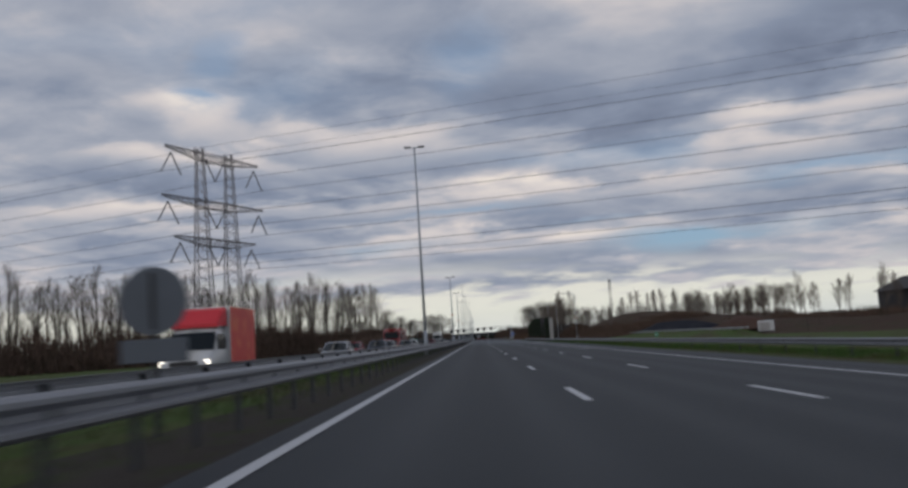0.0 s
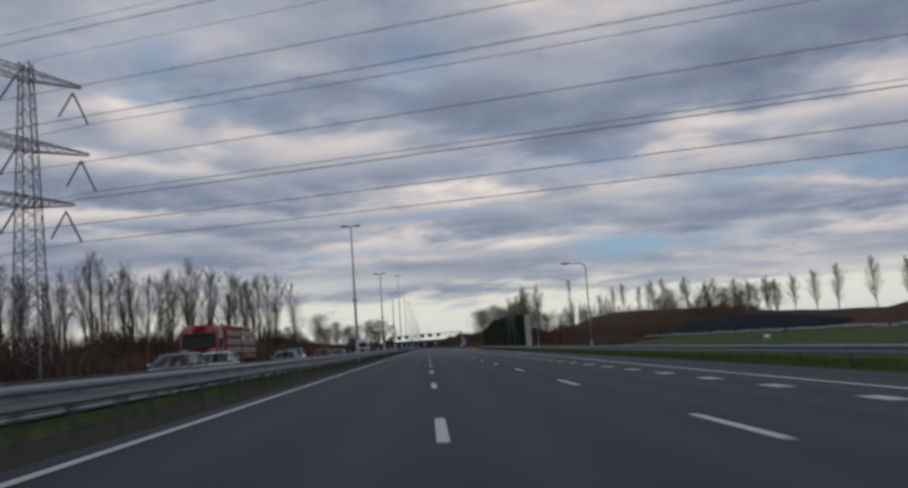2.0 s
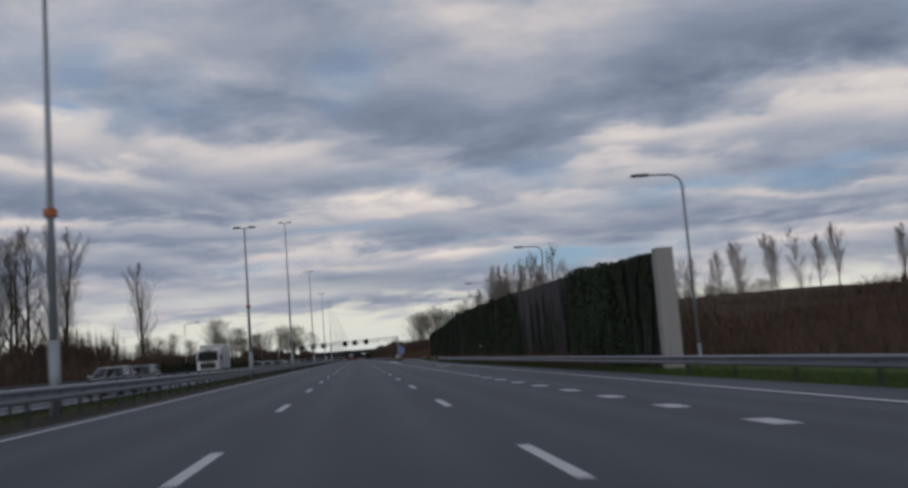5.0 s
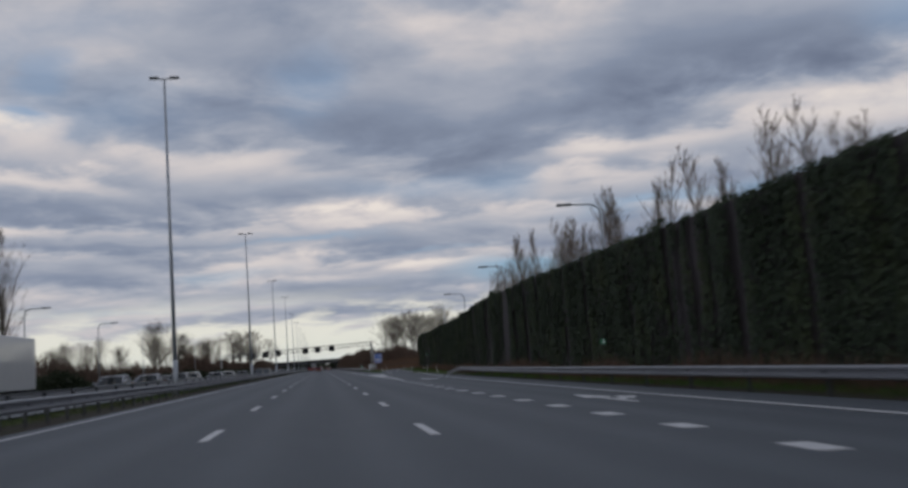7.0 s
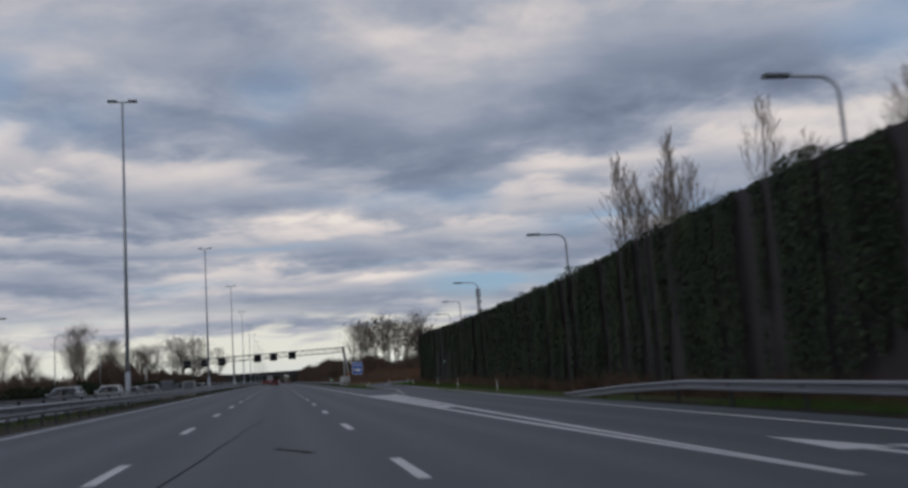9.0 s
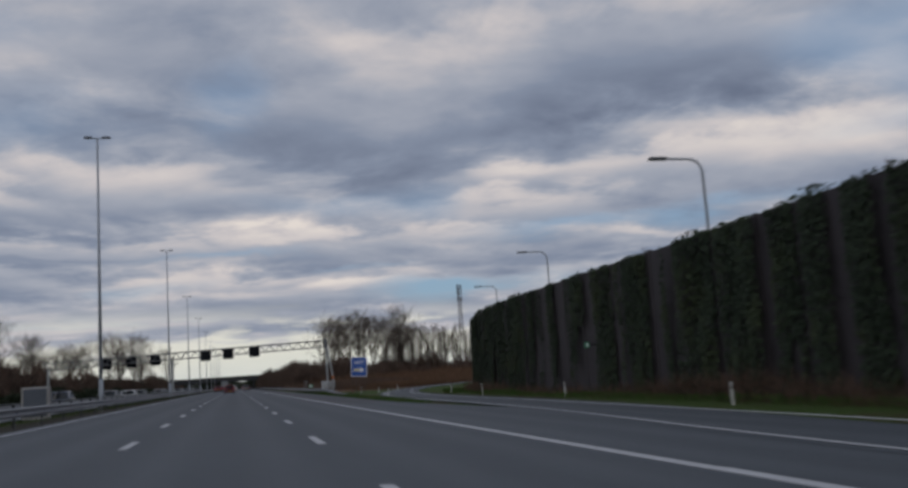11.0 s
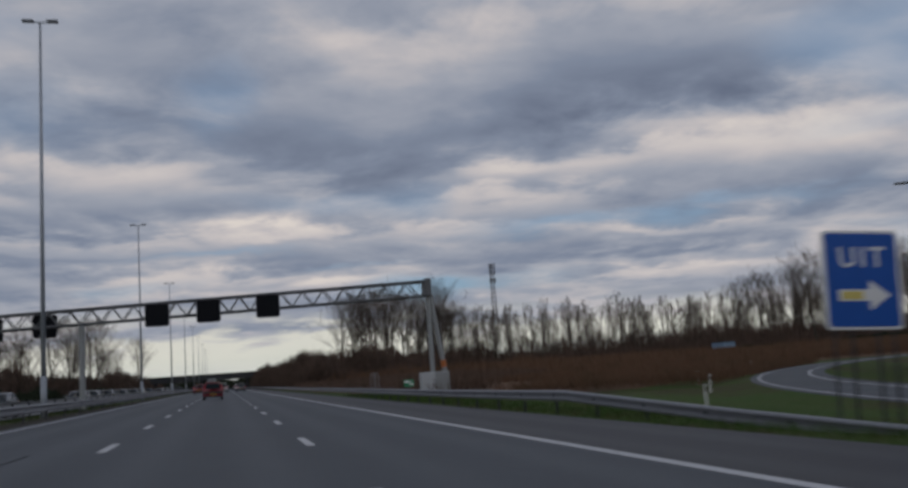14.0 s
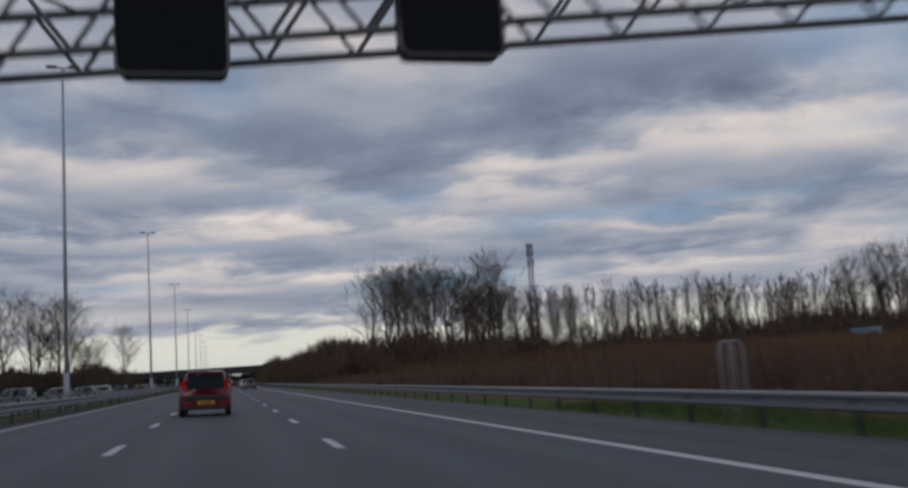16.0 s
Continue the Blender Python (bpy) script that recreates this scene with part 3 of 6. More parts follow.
dashes = thing("lane_dashes", "broken white lane lines painted on asphalt", "road marking", kind="structure")
for n in range(-6, 96):
    y0, y1 = dash_y(n - 0.125), dash_y(n + 0.125)
    for x, sh in ((3.5, 0.0), (7.0, -0.85)):
        flat_mark("dash", [(x - 0.075, y0 + sh), (x + 0.075, y0 + sh), (x + 0.075, y1 + sh), (x - 0.075, y1 + sh)], 0.010, parent=dashes)
blocks = thing("block_marks", "short white block marks between main lanes and exit lane", "road marking", kind="structure")
for k in range(-14, 42):
    n = (27.06 + 1.0403 * k) / 3
    y0, y1 = dash_y(n - 0.042), dash_y(n + 0.042)
    flat_mark("block", [(10.42, y0), (10.80, y0), (10.80, y1), (10.42, y1)], 0.010, parent=blocks)
gore = thing("gore_marking", "white double line and hatched bars at the exit nose", "road marking", kind="structure")
flat_mark("line", [(10.84, 281.4), (10.90, 281.4), (10.86, 292), (10.78, 335), (10.56, 335), (10.68, 292)], 0.011, parent=gore)
flat_mark("line", [(10.91, 281.4), (10.97, 281.4), (11.28, 292), (11.62, 303), (12.9, 334), (12.7, 334), (11.42, 303), (11.10, 292)], 0.012, parent=gore)
for i in range(8):
    y = 304 + i * 3.3
    xl, xr = 10.82, 11.40 + (y - 303) * 0.0415
    flat_mark("bar", [(xl, y), (xr, y + 0.8), (xr, y + 3.1), (xl, y + 2.3)], 0.010, parent=gore)
lane_arrows = thing("lane_arrows", "white arrows for straight on and right painted in the exit lane", "road marking", kind="structure")
for y, dx in ((147.5, 0.1), (236.8, 0.0), (279.2, 0.1)):
    for word, pts in (("stem", [(12.51, 1.6), (12.67, 1.6), (12.67, 4.6), (12.51, 4.6)]), ("arrowhead", [(12.22, 4.6), (12.96, 4.6), (12.59, 7.0)]), ("branch", [(12.68, 2.6), (13.1, 3.7), (13.1, 4.4), (12.68, 3.3)]), ("arrowhead", [(13.11, 3.2), (13.6, 4.5), (13.11, 4.9)])):
        flat_mark(word, [(px + dx, y + py) for px, py in pts], 0.012, parent=lane_arrows)
# tar-sealed crack and a patch in the paler surfacing
seal = thing("tar_seals", "thin black tar seals over cracks in the asphalt", "road repair", kind="structure")
M_TAR = mat("black_tar", (0.02, 0.021, 0.023), 0.9, spread=0.2, scale=6, fine=40, spec=0.1)
kr = random.Random(6)
for x0, y0, x1, y1, wid in ((3.55, 268, 5.05, 300, 0.025), (5.45, 288.3, 6.0, 287.1, 0.14), (2.1, 402, 2.3, 420, 0.04)):
    pts = [(x0 + (x1 - x0) * k / 12 + kr.uniform(-0.05, 0.05), y0 + (y1 - y0) * k / 12) for k in range(13)]
    v, f = sweep([(-wid / 2, 0), (wid / 2, 0)], [(x, y, fall(x) + 0.006) for x, y in pts], closed=False)
    link_mesh("seal", v, f, M_TAR, seal)

# ---- guard rails ----
# W-beam in section: u towards the road, height from the beam's middle
BEAM = [(0.00, 0.155), (0.05, 0.150), (0.085, 0.115), (0.085, 0.075), (0.012, 0.025), (0.012, -0.025), (0.085, -0.075), (0.085, -0.115), (0.05, -0.150), (0.0, -0.155),
        (-0.012, -0.150), (0.036, -0.140), (0.072, -0.112), (0.072, -0.080), (0.0, -0.032), (0.0, 0.032), (0.072, 0.080), (0.072, 0.112), (0.036, 0.140), (-0.012, 0.150)]


def guard_rail(name, label, path, side, post_step, top):
    """Rail along path (x, y, ground z); side +1: the beam faces +x. top: height of the beam's upper edge."""
    t = thing(name, label, "guard rail")
    prof = [(u * side + 0.07 * side, h) for u, h in BEAM]
    if side < 0:
        prof = prof[::-1]
    v, f = sweep(prof, [(x, y, z + top(y) - 0.155) for x, y, z in path])
    part_beam = link_mesh("beam", v, f, M_ZINC, t, smooth=False)
    p = np.array(path)
    s = np.concatenate([[0], np.cumsum(np.hypot(*np.diff(p[:, :2], axis=0).T))])
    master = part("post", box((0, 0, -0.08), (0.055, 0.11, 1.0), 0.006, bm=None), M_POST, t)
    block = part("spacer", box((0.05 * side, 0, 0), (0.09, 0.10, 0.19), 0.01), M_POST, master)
    spots = np.concatenate([np.arange(30.0, 400, post_step), np.arange(400.0, 800, post_step * 2.5)]) if post_step < 2 else np.arange(1.0, s[-1], post_step)[:240]
    for k, q in enumerate(spots):
        x, y, z = (np.interp(q, s, p[:, i]) for i in range(3))
        m = pose(x, y, z + top(y) - 0.5)
        if k == 0:
            master.matrix_basis, o = m, master
            block.matrix_basis = pose(0, 0, 0.345)
        else:
            o = share(master, t, m)
            share(block, o, pose(0, 0, 0.345))
    return t


rail_top = lambda y: float(np.interp(y, [0, 150, 230, 260, 900], [0.81, 0.80, 0.68, 0.67, 0.68]))
LEFTYS = list(range(-60, 700, 4)) + list(range(700, 1300, 20))
guard_rail("guard_rail", "weathered galvanised steel guard rail along the grass median", [(-1.4, y, 0.0) for y in LEFTYS], 1, 1.8, rail_top)
guard_rail("guard_rail", "galvanised guard rail beside the oncoming carriageway", [(-4.55, y, -0.05) for y in LEFTYS], -1, 4.0, lambda y: 0.85)
r_path = [(lerp([(-60, 16.5), (0, 16.5), (120, 16.6), (270, 16.7), (285, 17.1), (296, 17.6), (318, 18.8)], y), y, lerp([(-60, -0.66), (300, -0.70), (306, -0.9), (317, -1.42)], y)) for y in range(-60, 318, 3)]
guard_rail("guard_rail", "galvanised guard rail on the verge with its end sunk in earth", r_path, -1, 4.0, lambda y: 0.76)
r_path = [(lerp([(412, 16.6), (420, 15.7), (430, 15.0), (440, 14.75), (1200, 14.7)], y), y, lerp([(412, -1.40), (428, -0.66), (1200, -0.62)], y)) for y in range(412, 1200, 4)]
guard_rail("guard_rail", "galvanised guard rail rising from the grass nose past the exit", r_path, -1, 2.67, lambda y: 0.72)

# ---- light masts in the median ----


def light_mast(y, height, boxed):
    t = thing("light_mast", "tall grey steel light mast with a twin lamp head", "street light", pose(-2.4, y, -0.02), "median light masts")
    part("base", tube((0, 0, 0), (0, 0, 1.9), 0.145, 0.135, 14), M_MAST, t, smooth=True)
    part("mast", tube((0, 0, 1.9), (0, 0, height), 0.115, 0.055, 12), M_MAST, t, smooth=True)
    arm = part("arm", pipe([(-0.45, 0, height + 0.05), (-0.2, 0, height + 0.02), (0, 0, height), (0.2, 0, height + 0.02), (0.45, 0, height + 0.05)], 0.045, 8), M_MAST, t)
    for s in (-1, 1):
        bm = box((s * 0.55, 0, height + 0.07), (0.52, 0.26, 0.13), 0.05)
        part("lamp_head", bm, M_LAMPHEAD, t, "dark grey flat lamp housing")
    if boxed:
        part("collar", tube((0, 0, 5.08), (0, 0, 5.28), 0.17, 0.17, 12), M_ORANGE, t, "faded orange collar box")
    return t


MASTS = [(52.6, 16.5, 0), (134, 11.4, 1), (182, 11.1, 1), (226, 10.9, 1), (269.4, 17.6, 0), (326, 16.9, 0), (386, 17.0, 0), (448.7, 18.8, 0), (501.4, 17.8, 0)]
MASTS += [(501.4 + 56 * k, 17.8, 0) for k in range(1, 8)]
for y, h, b in MASTS:
    light_mast(y, h, b)

# ---- curved lamp posts on the verge ----


def bent_lamp(x, y, ground, top, turn=0.0, boxed=False):
    t = thing("street_lamp", "slim grey street lamp with a curved arm and flat head", "street light", pose(x, y, ground, 0, 0, turn), "verge street lamps")
    h = top - ground
    pts = [(0, 0, 1.2), (0, 0, h - 0.55)] + [(-0.6 + 0.6 * math.cos(a), 0, h - 0.55 + 0.55 * math.sin(a)) for a in (0.35, 0.7, 1.05, 1.35, 1.57)] + [(-1.6, 0, h + 0.02)]
    part("pole", pipe(pts, [0.075, 0.06] + [0.05] * 6, 10), M_MAST, t, smooth=True)
    part("base", tube((0, 0, 0), (0, 0, 1.2), 0.095, 0.09, 12), M_MAST, t, smooth=True)
    part("lamp_head", box((-1.95, 0, h + 0.03), (0.80, 0.26, 0.13), 0.05), M_LAMPHEAD, t, "dark flat lamp housing")
    if boxed:
        part("collar", tube((0, 0, 4.4), (0, 0, 4.56), 0.13, 0.13, 12), M_ORANGE, t, "faded orange collar box")
    return t


for x, y, top, turn, b in [(19.25, 145.8, 7.95, 0, True), (20.3, 197.5, 8.0, 0, False), (21.0, 232.9, 8.9, 0, False), (20.5, 264.3, 8.4, 0, False), (21.8, 296.6, 8.5, 0, False), (22.5, 325.1, 8.3, 0, False),
                           (24.6, 359.5, 8.9, 0, False), (29.5, 393.4, 9.7, -8, False), (33.3, 421.4, 9.8, -22, False), (43.2, 443.6, 9.15, -30, False), (60, 457, 9.4, -45, False)]:
    bent_lamp(x, y, -0.85, top, turn, b)
for y in (308, 337, 366, 396, 426):
    t = bent_lamp(-21.5, y, -0.45, 8.3, 180)

# ---- noise barrier with ivy ----
barrier = thing("noise_barrier", "tall dark boarded noise barrier overgrown with ivy beside the exit lane", "noise barrier")
WP = smooth_path(WALL, 1.0)
WS = np.concatenate([[0], np.cumsum(np.hypot(*np.diff(np.array(WP), axis=0).T))])
WALL_LEN = float(WS[-1])


def wall_at(s):
    x, y = (float(np.interp(s, WS, [p[i] for p in WP])) for i in (0, 1))
    x2, y2 = (float(np.interp(min(s + 0.5, WALL_LEN), WS, [p[i] for p in WP])) for i in (0, 1))
    x1, y1 = (float(np.interp(max(s - 0.5, 0), WS, [p[i] for p in WP])) for i in (0, 1))
    return x, y, math.atan2(x2 - x1, y2 - y1)


STEP = 3.0
panel_me = {}
for i in range(int(WALL_LEN / STEP)):
    s = (i + 0.5) * STEP
    x, y, a = wall_at(s)
    top = lerp(WALL_TOP, y) + 0.85
    rows = 2
    for r in range(rows):
        h = top / rows
        key = round(h, 2)
        m = pose(x, y, -0.85 + r * h + h / 2, 0, 0, -math.degrees(a))
        if key not in panel_me:
            panel_me[key] = part("panel", box((0, 0, 0), (0.14, STEP - 0.03, h - 0.001), 0.006), M_PANEL, barrier)
            panel_me[key].matrix_basis = m
        else:
            share(panel_me[key], barrier, m)
    x, y, a = wall_at(i * STEP)
    ob = part("post", box((0, 0, top / 2 + 0.03), (0.22, 0.16, top + 0.06), 0.015), M_PANEL, barrier)
    ob.matrix_basis = pose(x, y, -0.85, 0, 0, -math.degrees(a))
for s, (w1, w2) in ((0.0, (0.8, 0.55)),):
    x, y, a = wall_at(s)
    top = 4.62 + 0.85
    ob = part("end_pillar", box((0, 0, top / 2), (w1, w2, top), 0.03), M_PILLAR, barrier, "pale stained concrete end pillar")
    ob.matrix_basis = pose(x, y - 0.35, -0.85, 0, 0, -math.degrees(a))

# ivy: columns of leaves of uneven height and cover, hanging over the top here and there
rng = np.random.default_rng(5)


# stretches along the barrier where boards show: from, to, how much
BARE = [(18, 40, 1.1), (54, 55.2, 0.75), (73, 74.2, 0.6), (85, 86.0, 0.6), (95, 96, 0.6), (103, 104.2, 0.7), (110, 111, 0.7), (113, 114, 0.6), (146, 148, 0.5), (162, 165, 1.0), (168.4, 169.4, 0.8), (172.6, 173.4, 0.8), (180, 181, 0.8), (189, 190, 0.7), (199, 200, 0.6), (206, 207, 0.7), (226, 246, 1.1)]


# narrow strips between the climbers
STRIP_AT = np.cumsum(rng.uniform(2.0, 5.2, 52)) + 40
STRIP_WIDE = rng.uniform(0.16, 0.45, 52) * np.where(STRIP_AT > 140, 0.95, 1.0)
# tapering climbers on the bare stretch: place, half width, height share
CLIMBERS = [(19.5, 0.7, 1.0), (22.0, 0.5, 0.8), (25.0, 0.8, 0.9), (27.2, 0.3, 0.5), (29.5, 0.75, 0.85), (30.8, 0.25, 0.4), (32.0, 0.55, 0.9), (33.7, 0.3, 0.65), (35.6, 0.35, 0.6), (36.6, 0.3, 0.7), (38.3, 0.7, 0.98), (39.4, 0.4, 1.0), (163.4, 0.5, 1.0), (226, 0.8, 1.05), (228.6, 0.6, 0.95), (231, 0.7, 1.0), (233.2, 0.45, 0.9), (236, 0.8, 1.05), (239, 0.6, 1.0), (241.5, 0.6, 1.0)]


def ivy(s0, s1, per_m):
    n = int((s1 - s0) * per_m)
    s = rng.uniform(s0, s1, n)
    W2 = np.array(WP)
    x, y = np.interp(s, WS, W2[:, 0]), np.interp(s, WS, W2[:, 1])
    a = np.arctan2(np.interp(s + 0.5, WS, W2[:, 0]) - np.interp(s - 0.5, WS, W2[:, 0]), np.interp(s + 0.5, WS, W2[:, 1]) - np.interp(s - 0.5, WS, W2[:, 1]))
    top = np.interp(y, *zip(*WALL_TOP))
    c = 0.95 + 0.22 * field(s * 0.45, s * 0 + 2.2) + 0.2 * field(s * 0.13, s * 0 + 7.0) - 0.17 * np.clip((s - 80) / 15, 0, 1)
    for b0, b1, k in BARE:
        c -= k * np.clip(np.minimum((s - b0 + 0.25) / 0.6, (b1 + 0.25 - s) / 0.6), 0, 1)
    for b0, wid in zip(STRIP_AT, STRIP_WIDE):
        c -= 1.1 * np.clip(1.6 - 1.6 * np.abs(s - b0) / wid, 0, 1) * (s > 40)
    keep = 0.5 + 0.5 * field(s * 1.3, s * 0 + 4.0) < c + 0.1
    hi = top + 0.02 + (0.48 * np.maximum(0, field(s * 0.36, s * 0 + 0.5)) + 0.22 * np.maximum(0, field(s * 1.1, s * 0 + 3.5))) * np.clip((c - 0.6) / 0.25, 0, 1) + np.where(c > 0.9, 0.10, 0)
    u = rng.random(n)
    z = -0.7 + (hi + 0.7) * u ** 0.85
    gapn = 0.6 * field(s * 1.0, z * 0.22, 5) + 0.35 * field(s * 2.4, z * 0.6, 9)
    keep &= gapn < (c - 0.33) + 0.25 * u
    for b0, wid, tall in CLIMBERS:
        keep |= np.abs(s - b0 + 0.3 * field(z * 0.8, z * 0 + b0)) < wid * np.clip(1 - (z + 0.7) / ((top + 0.7) * tall), 0, 1) ** 0.6
    out = 0.10 + 0.26 * np.abs(field(s * 0.8, z * 0.25, 2)) + 0.22 * np.clip(field(s * 0.5, z * 0.08, 6), 0, 1) + 0.10 * rng.random(n)
    out = np.where(z > top, out * rng.uniform(-1.1, 1.0, n), out)
    nx, ny, tx, ty = -np.cos(a), np.sin(a), np.sin(a), np.cos(a)
    size = rng.uniform(0.04, 0.09, n)[:, None]
    t1, t2 = rng.uniform(-0.6, 0.6, n), rng.uniform(-0.9, 0.1, n)
    ax = np.stack([tx + nx * t1, ty + ny * t1, rng.uniform(-0.3, 0.3, n)], 1) * size
    bx = np.stack([-nx * t2, -ny * t2, np.full(n, -1.0)], 1) * size
    o = np.stack([x + nx * out, y + ny * out, z], 1)
    V = np.stack([o - ax * 0.9 - bx * 0.2, o - bx * 0.9, o + ax * 0.9 - bx * 0.2, o + bx * 1.1], 1)[keep].reshape(-1, 3)
    return V, np.arange(len(V)).reshape(-1, 4)


for s0, s1, d in ((0.5, 60, 1300), (60, 130, 1300), (130, 190, 1300), (190, WALL_LEN, 1300)):
    v, f = ivy(s0, s1, d)
    tagged(big_mesh("ivy", v, f, M_IVY), "dense dark green ivy climbing the noise barrier", "ivy", kind="stuff")

# ---- gantry with lane signals ----


def gy(x):
    """The gantry crosses the road a little askew."""
    return 465.3 - 0.20 * x


def rounded_loop(size, r, n=5):
    h = size / 2 - r
    return [(sx * h + r * math.cos(a + q * math.pi / 2 / n), sz * h + r * math.sin(a + q * math.pi / 2 / n)) for sx, sz, a in ((1, 1, 0), (-1, 1, math.pi / 2), (-1, -1, math.pi), (1, -1, math.pi * 1.5)) for q in range(n + 1)]


def rounded_block(x, y, z, size, deep, r):
    bm = bmesh.new()
    a, b = ([bm.verts.new((x + u, y + d, z + v_)) for u, v_ in rounded_loop(size, r)] for d in (-deep / 2, deep / 2))
    bm.faces.new(a)
    bm.faces.new(b[::-1])
    for i in range(len(a)):
        j = (i + 1) % len(a)
        bm.faces.new((a[i], b[i], b[j], a[j]))
    return bm


def gantry():
    t = thing("sign_gantry", "galvanised lattice gantry over the motorway with dark lane signals", "gantry")
    beam_z = lambda x: 5.50 + 0.018 * (x + 20)
    x0, x1 = -21.0, 18.5
    for dy in (-0.5, 0.5):
        part("chord", tube((x0, gy(x0) + dy, beam_z(x0) + 0.52), (x1, gy(x1) + dy, beam_z(x1) + 0.52), 0.075, n=8), M_GANTRY, t)
        part("chord", tube((x0, gy(x0) + dy, beam_z(x0) - 0.42), (x1, gy(x1) + dy, beam_z(x1) - 0.42), 0.065, n=8), M_GANTRY, t)
    step = 0.66
    n = int((x1 - x0) / step)
    for k in range(n):
        xa, xb = x0 + k * step, x0 + (k + 1) * step
        za, zb = (-0.42, 0.52) if k % 2 else (0.52, -0.42)
        for dy in (-0.5, 0.5):
            part("brace", tube((xa, gy(xa) + dy, beam_z(xa) + za), (xb, gy(xb) + dy, beam_z(xb) + zb), 0.038, n=6), M_GANTRY, t)
        if k % 2 == 0:
            part("brace", tube((xa, gy(xa) - 0.5, beam_z(xa) + 0.52), (xb, gy(xb) + 0.5, beam_z(xb) + 0.52), 0.03, n=6), M_GANTRY, t)
    # right-hand A-frame
    GY = gy(x1)
    zt = beam_z(x1)
    part("cap", box((x1 + 0.1, GY, zt + 0.1), (0.42, 1.2, 1.15), 0.05), M_GANTRY, t, "steel end box of the beam")
    part("leg", tube((x1 + 0.15, GY - 0.15, -0.4), (x1 + 0.1, GY - 0.1, zt - 0.3), 0.16, 0.15, 12), M_CONC, t, "pale upright leg")
    leg = part("leg", tube((x1 + 1.15, GY + 0.1, -0.4), (x1 + 0.25, GY, zt - 0.1), 0.17, 0.15, 12), M_CONC, t, "pale leaning leg")
    part("band", tube((x1 + 0.95, GY + 0.08, 1.12), (x1 + 0.89, GY + 0.07, 1.57), 0.195, 0.19, 12), M_ORANGE, leg, "orange marker band")
    part("footing", box((x1 + 0.55, GY - 0.1, 0.05), (1.1, 1.2, 1.6), 0.10), M_CONC, t, "pale grey concrete footing")
    part("footing", box((x1 - 0.35, GY - 0.55, 0.1), (0.9, 0.7, 1.5), 0.06), M_WHITEBOX, t, "pale grey steel cabinet at the footing")
    # legs in the median and beyond the far carriageway
    part("leg", tube((-3.1, gy(-3.1), -0.1), (-3.1, gy(-3.1), beam_z(-3.1) - 0.4), 0.2, 0.18, 12), M_CONC, t)
    part("leg", tube((-20.4, gy(-20.4), -0.5), (-20.4, gy(-20.4), beam_z(-20.4) - 0.4), 0.2, 0.18, 12), M_CONC, t)
    for x, dy in ((1.62, -0.75), (4.78, -0.75), (8.45, -0.75), (-5.5, 0.75), (-8.9, 0.75), (-12.4, 0.75)):
        z, GY = beam_z(x) - 0.28, gy(x)
        s = part("lane_signal", rounded_block(x, GY + dy, z, 1.42, 0.36, 0.14), M_SIGNAL, t, "unlit black matrix lane signal")
        sg = 1 if dy > 0 else -1
        loop_ = rounded_loop(1.44, 0.15)
        bm = pipe([(x + a, GY + dy + sg * 0.18, z + b) for a, b in loop_ + loop_[:1]], 0.028, 6)
        part("rim", bm, M_SIGEDGE, s, "worn grey rim")
    return t


gantry()

# ---- exit sign ----


def text_mesh(words, size, m, material, parent, name="lettering"):
    cu = bpy.data.curves.new(name, "FONT")
    cu.body, cu.size, cu.align_x, cu.align_y, cu.extrude, cu.offset = words, size, "CENTER", "CENTER", 0.004, 0.005
    cu.space_character = 1.22
    tmp = bpy.data.objects.new("tmp", cu)
    me = bpy.data.meshes.new_from_object(tmp)
    bpy.data.objects.remove(tmp)
    me.materials.clear()
    me.materials.append(material)
    ob = new(name, me)
    ob.parent = parent
    ob.matrix_basis = m
    return ob


def rounded(w_, h_, r, depth, n=6):
    bm = bmesh.new()
    pts = []
    for cx, cz, a0 in ((w_ / 2 - r, h_ / 2 - r, 0), (-w_ / 2 + r, h_ / 2 - r, 90), (-w_ / 2 + r, -h_ / 2 + r, 180), (w_ / 2 - r, -h_ / 2 + r, 270)):
        for k in range(n + 1):
            a = radians(a0 + 90 * k / n)
            pts.append((cx + r * math.cos(a), cz + r * math.sin(a)))
    a = [bm.verts.new((x, -depth / 2, z)) for x, z in pts]
    b = [bm.verts.new((x, depth / 2, z)) for x, z in pts]
    bm.faces.new(a)
    bm.faces.new(b[::-1])
    for i in range(len(pts)):
        j = (i + 1) % len(pts)
        bm.faces.new((a[i], b[i], b[j], a[j]))
    return bm


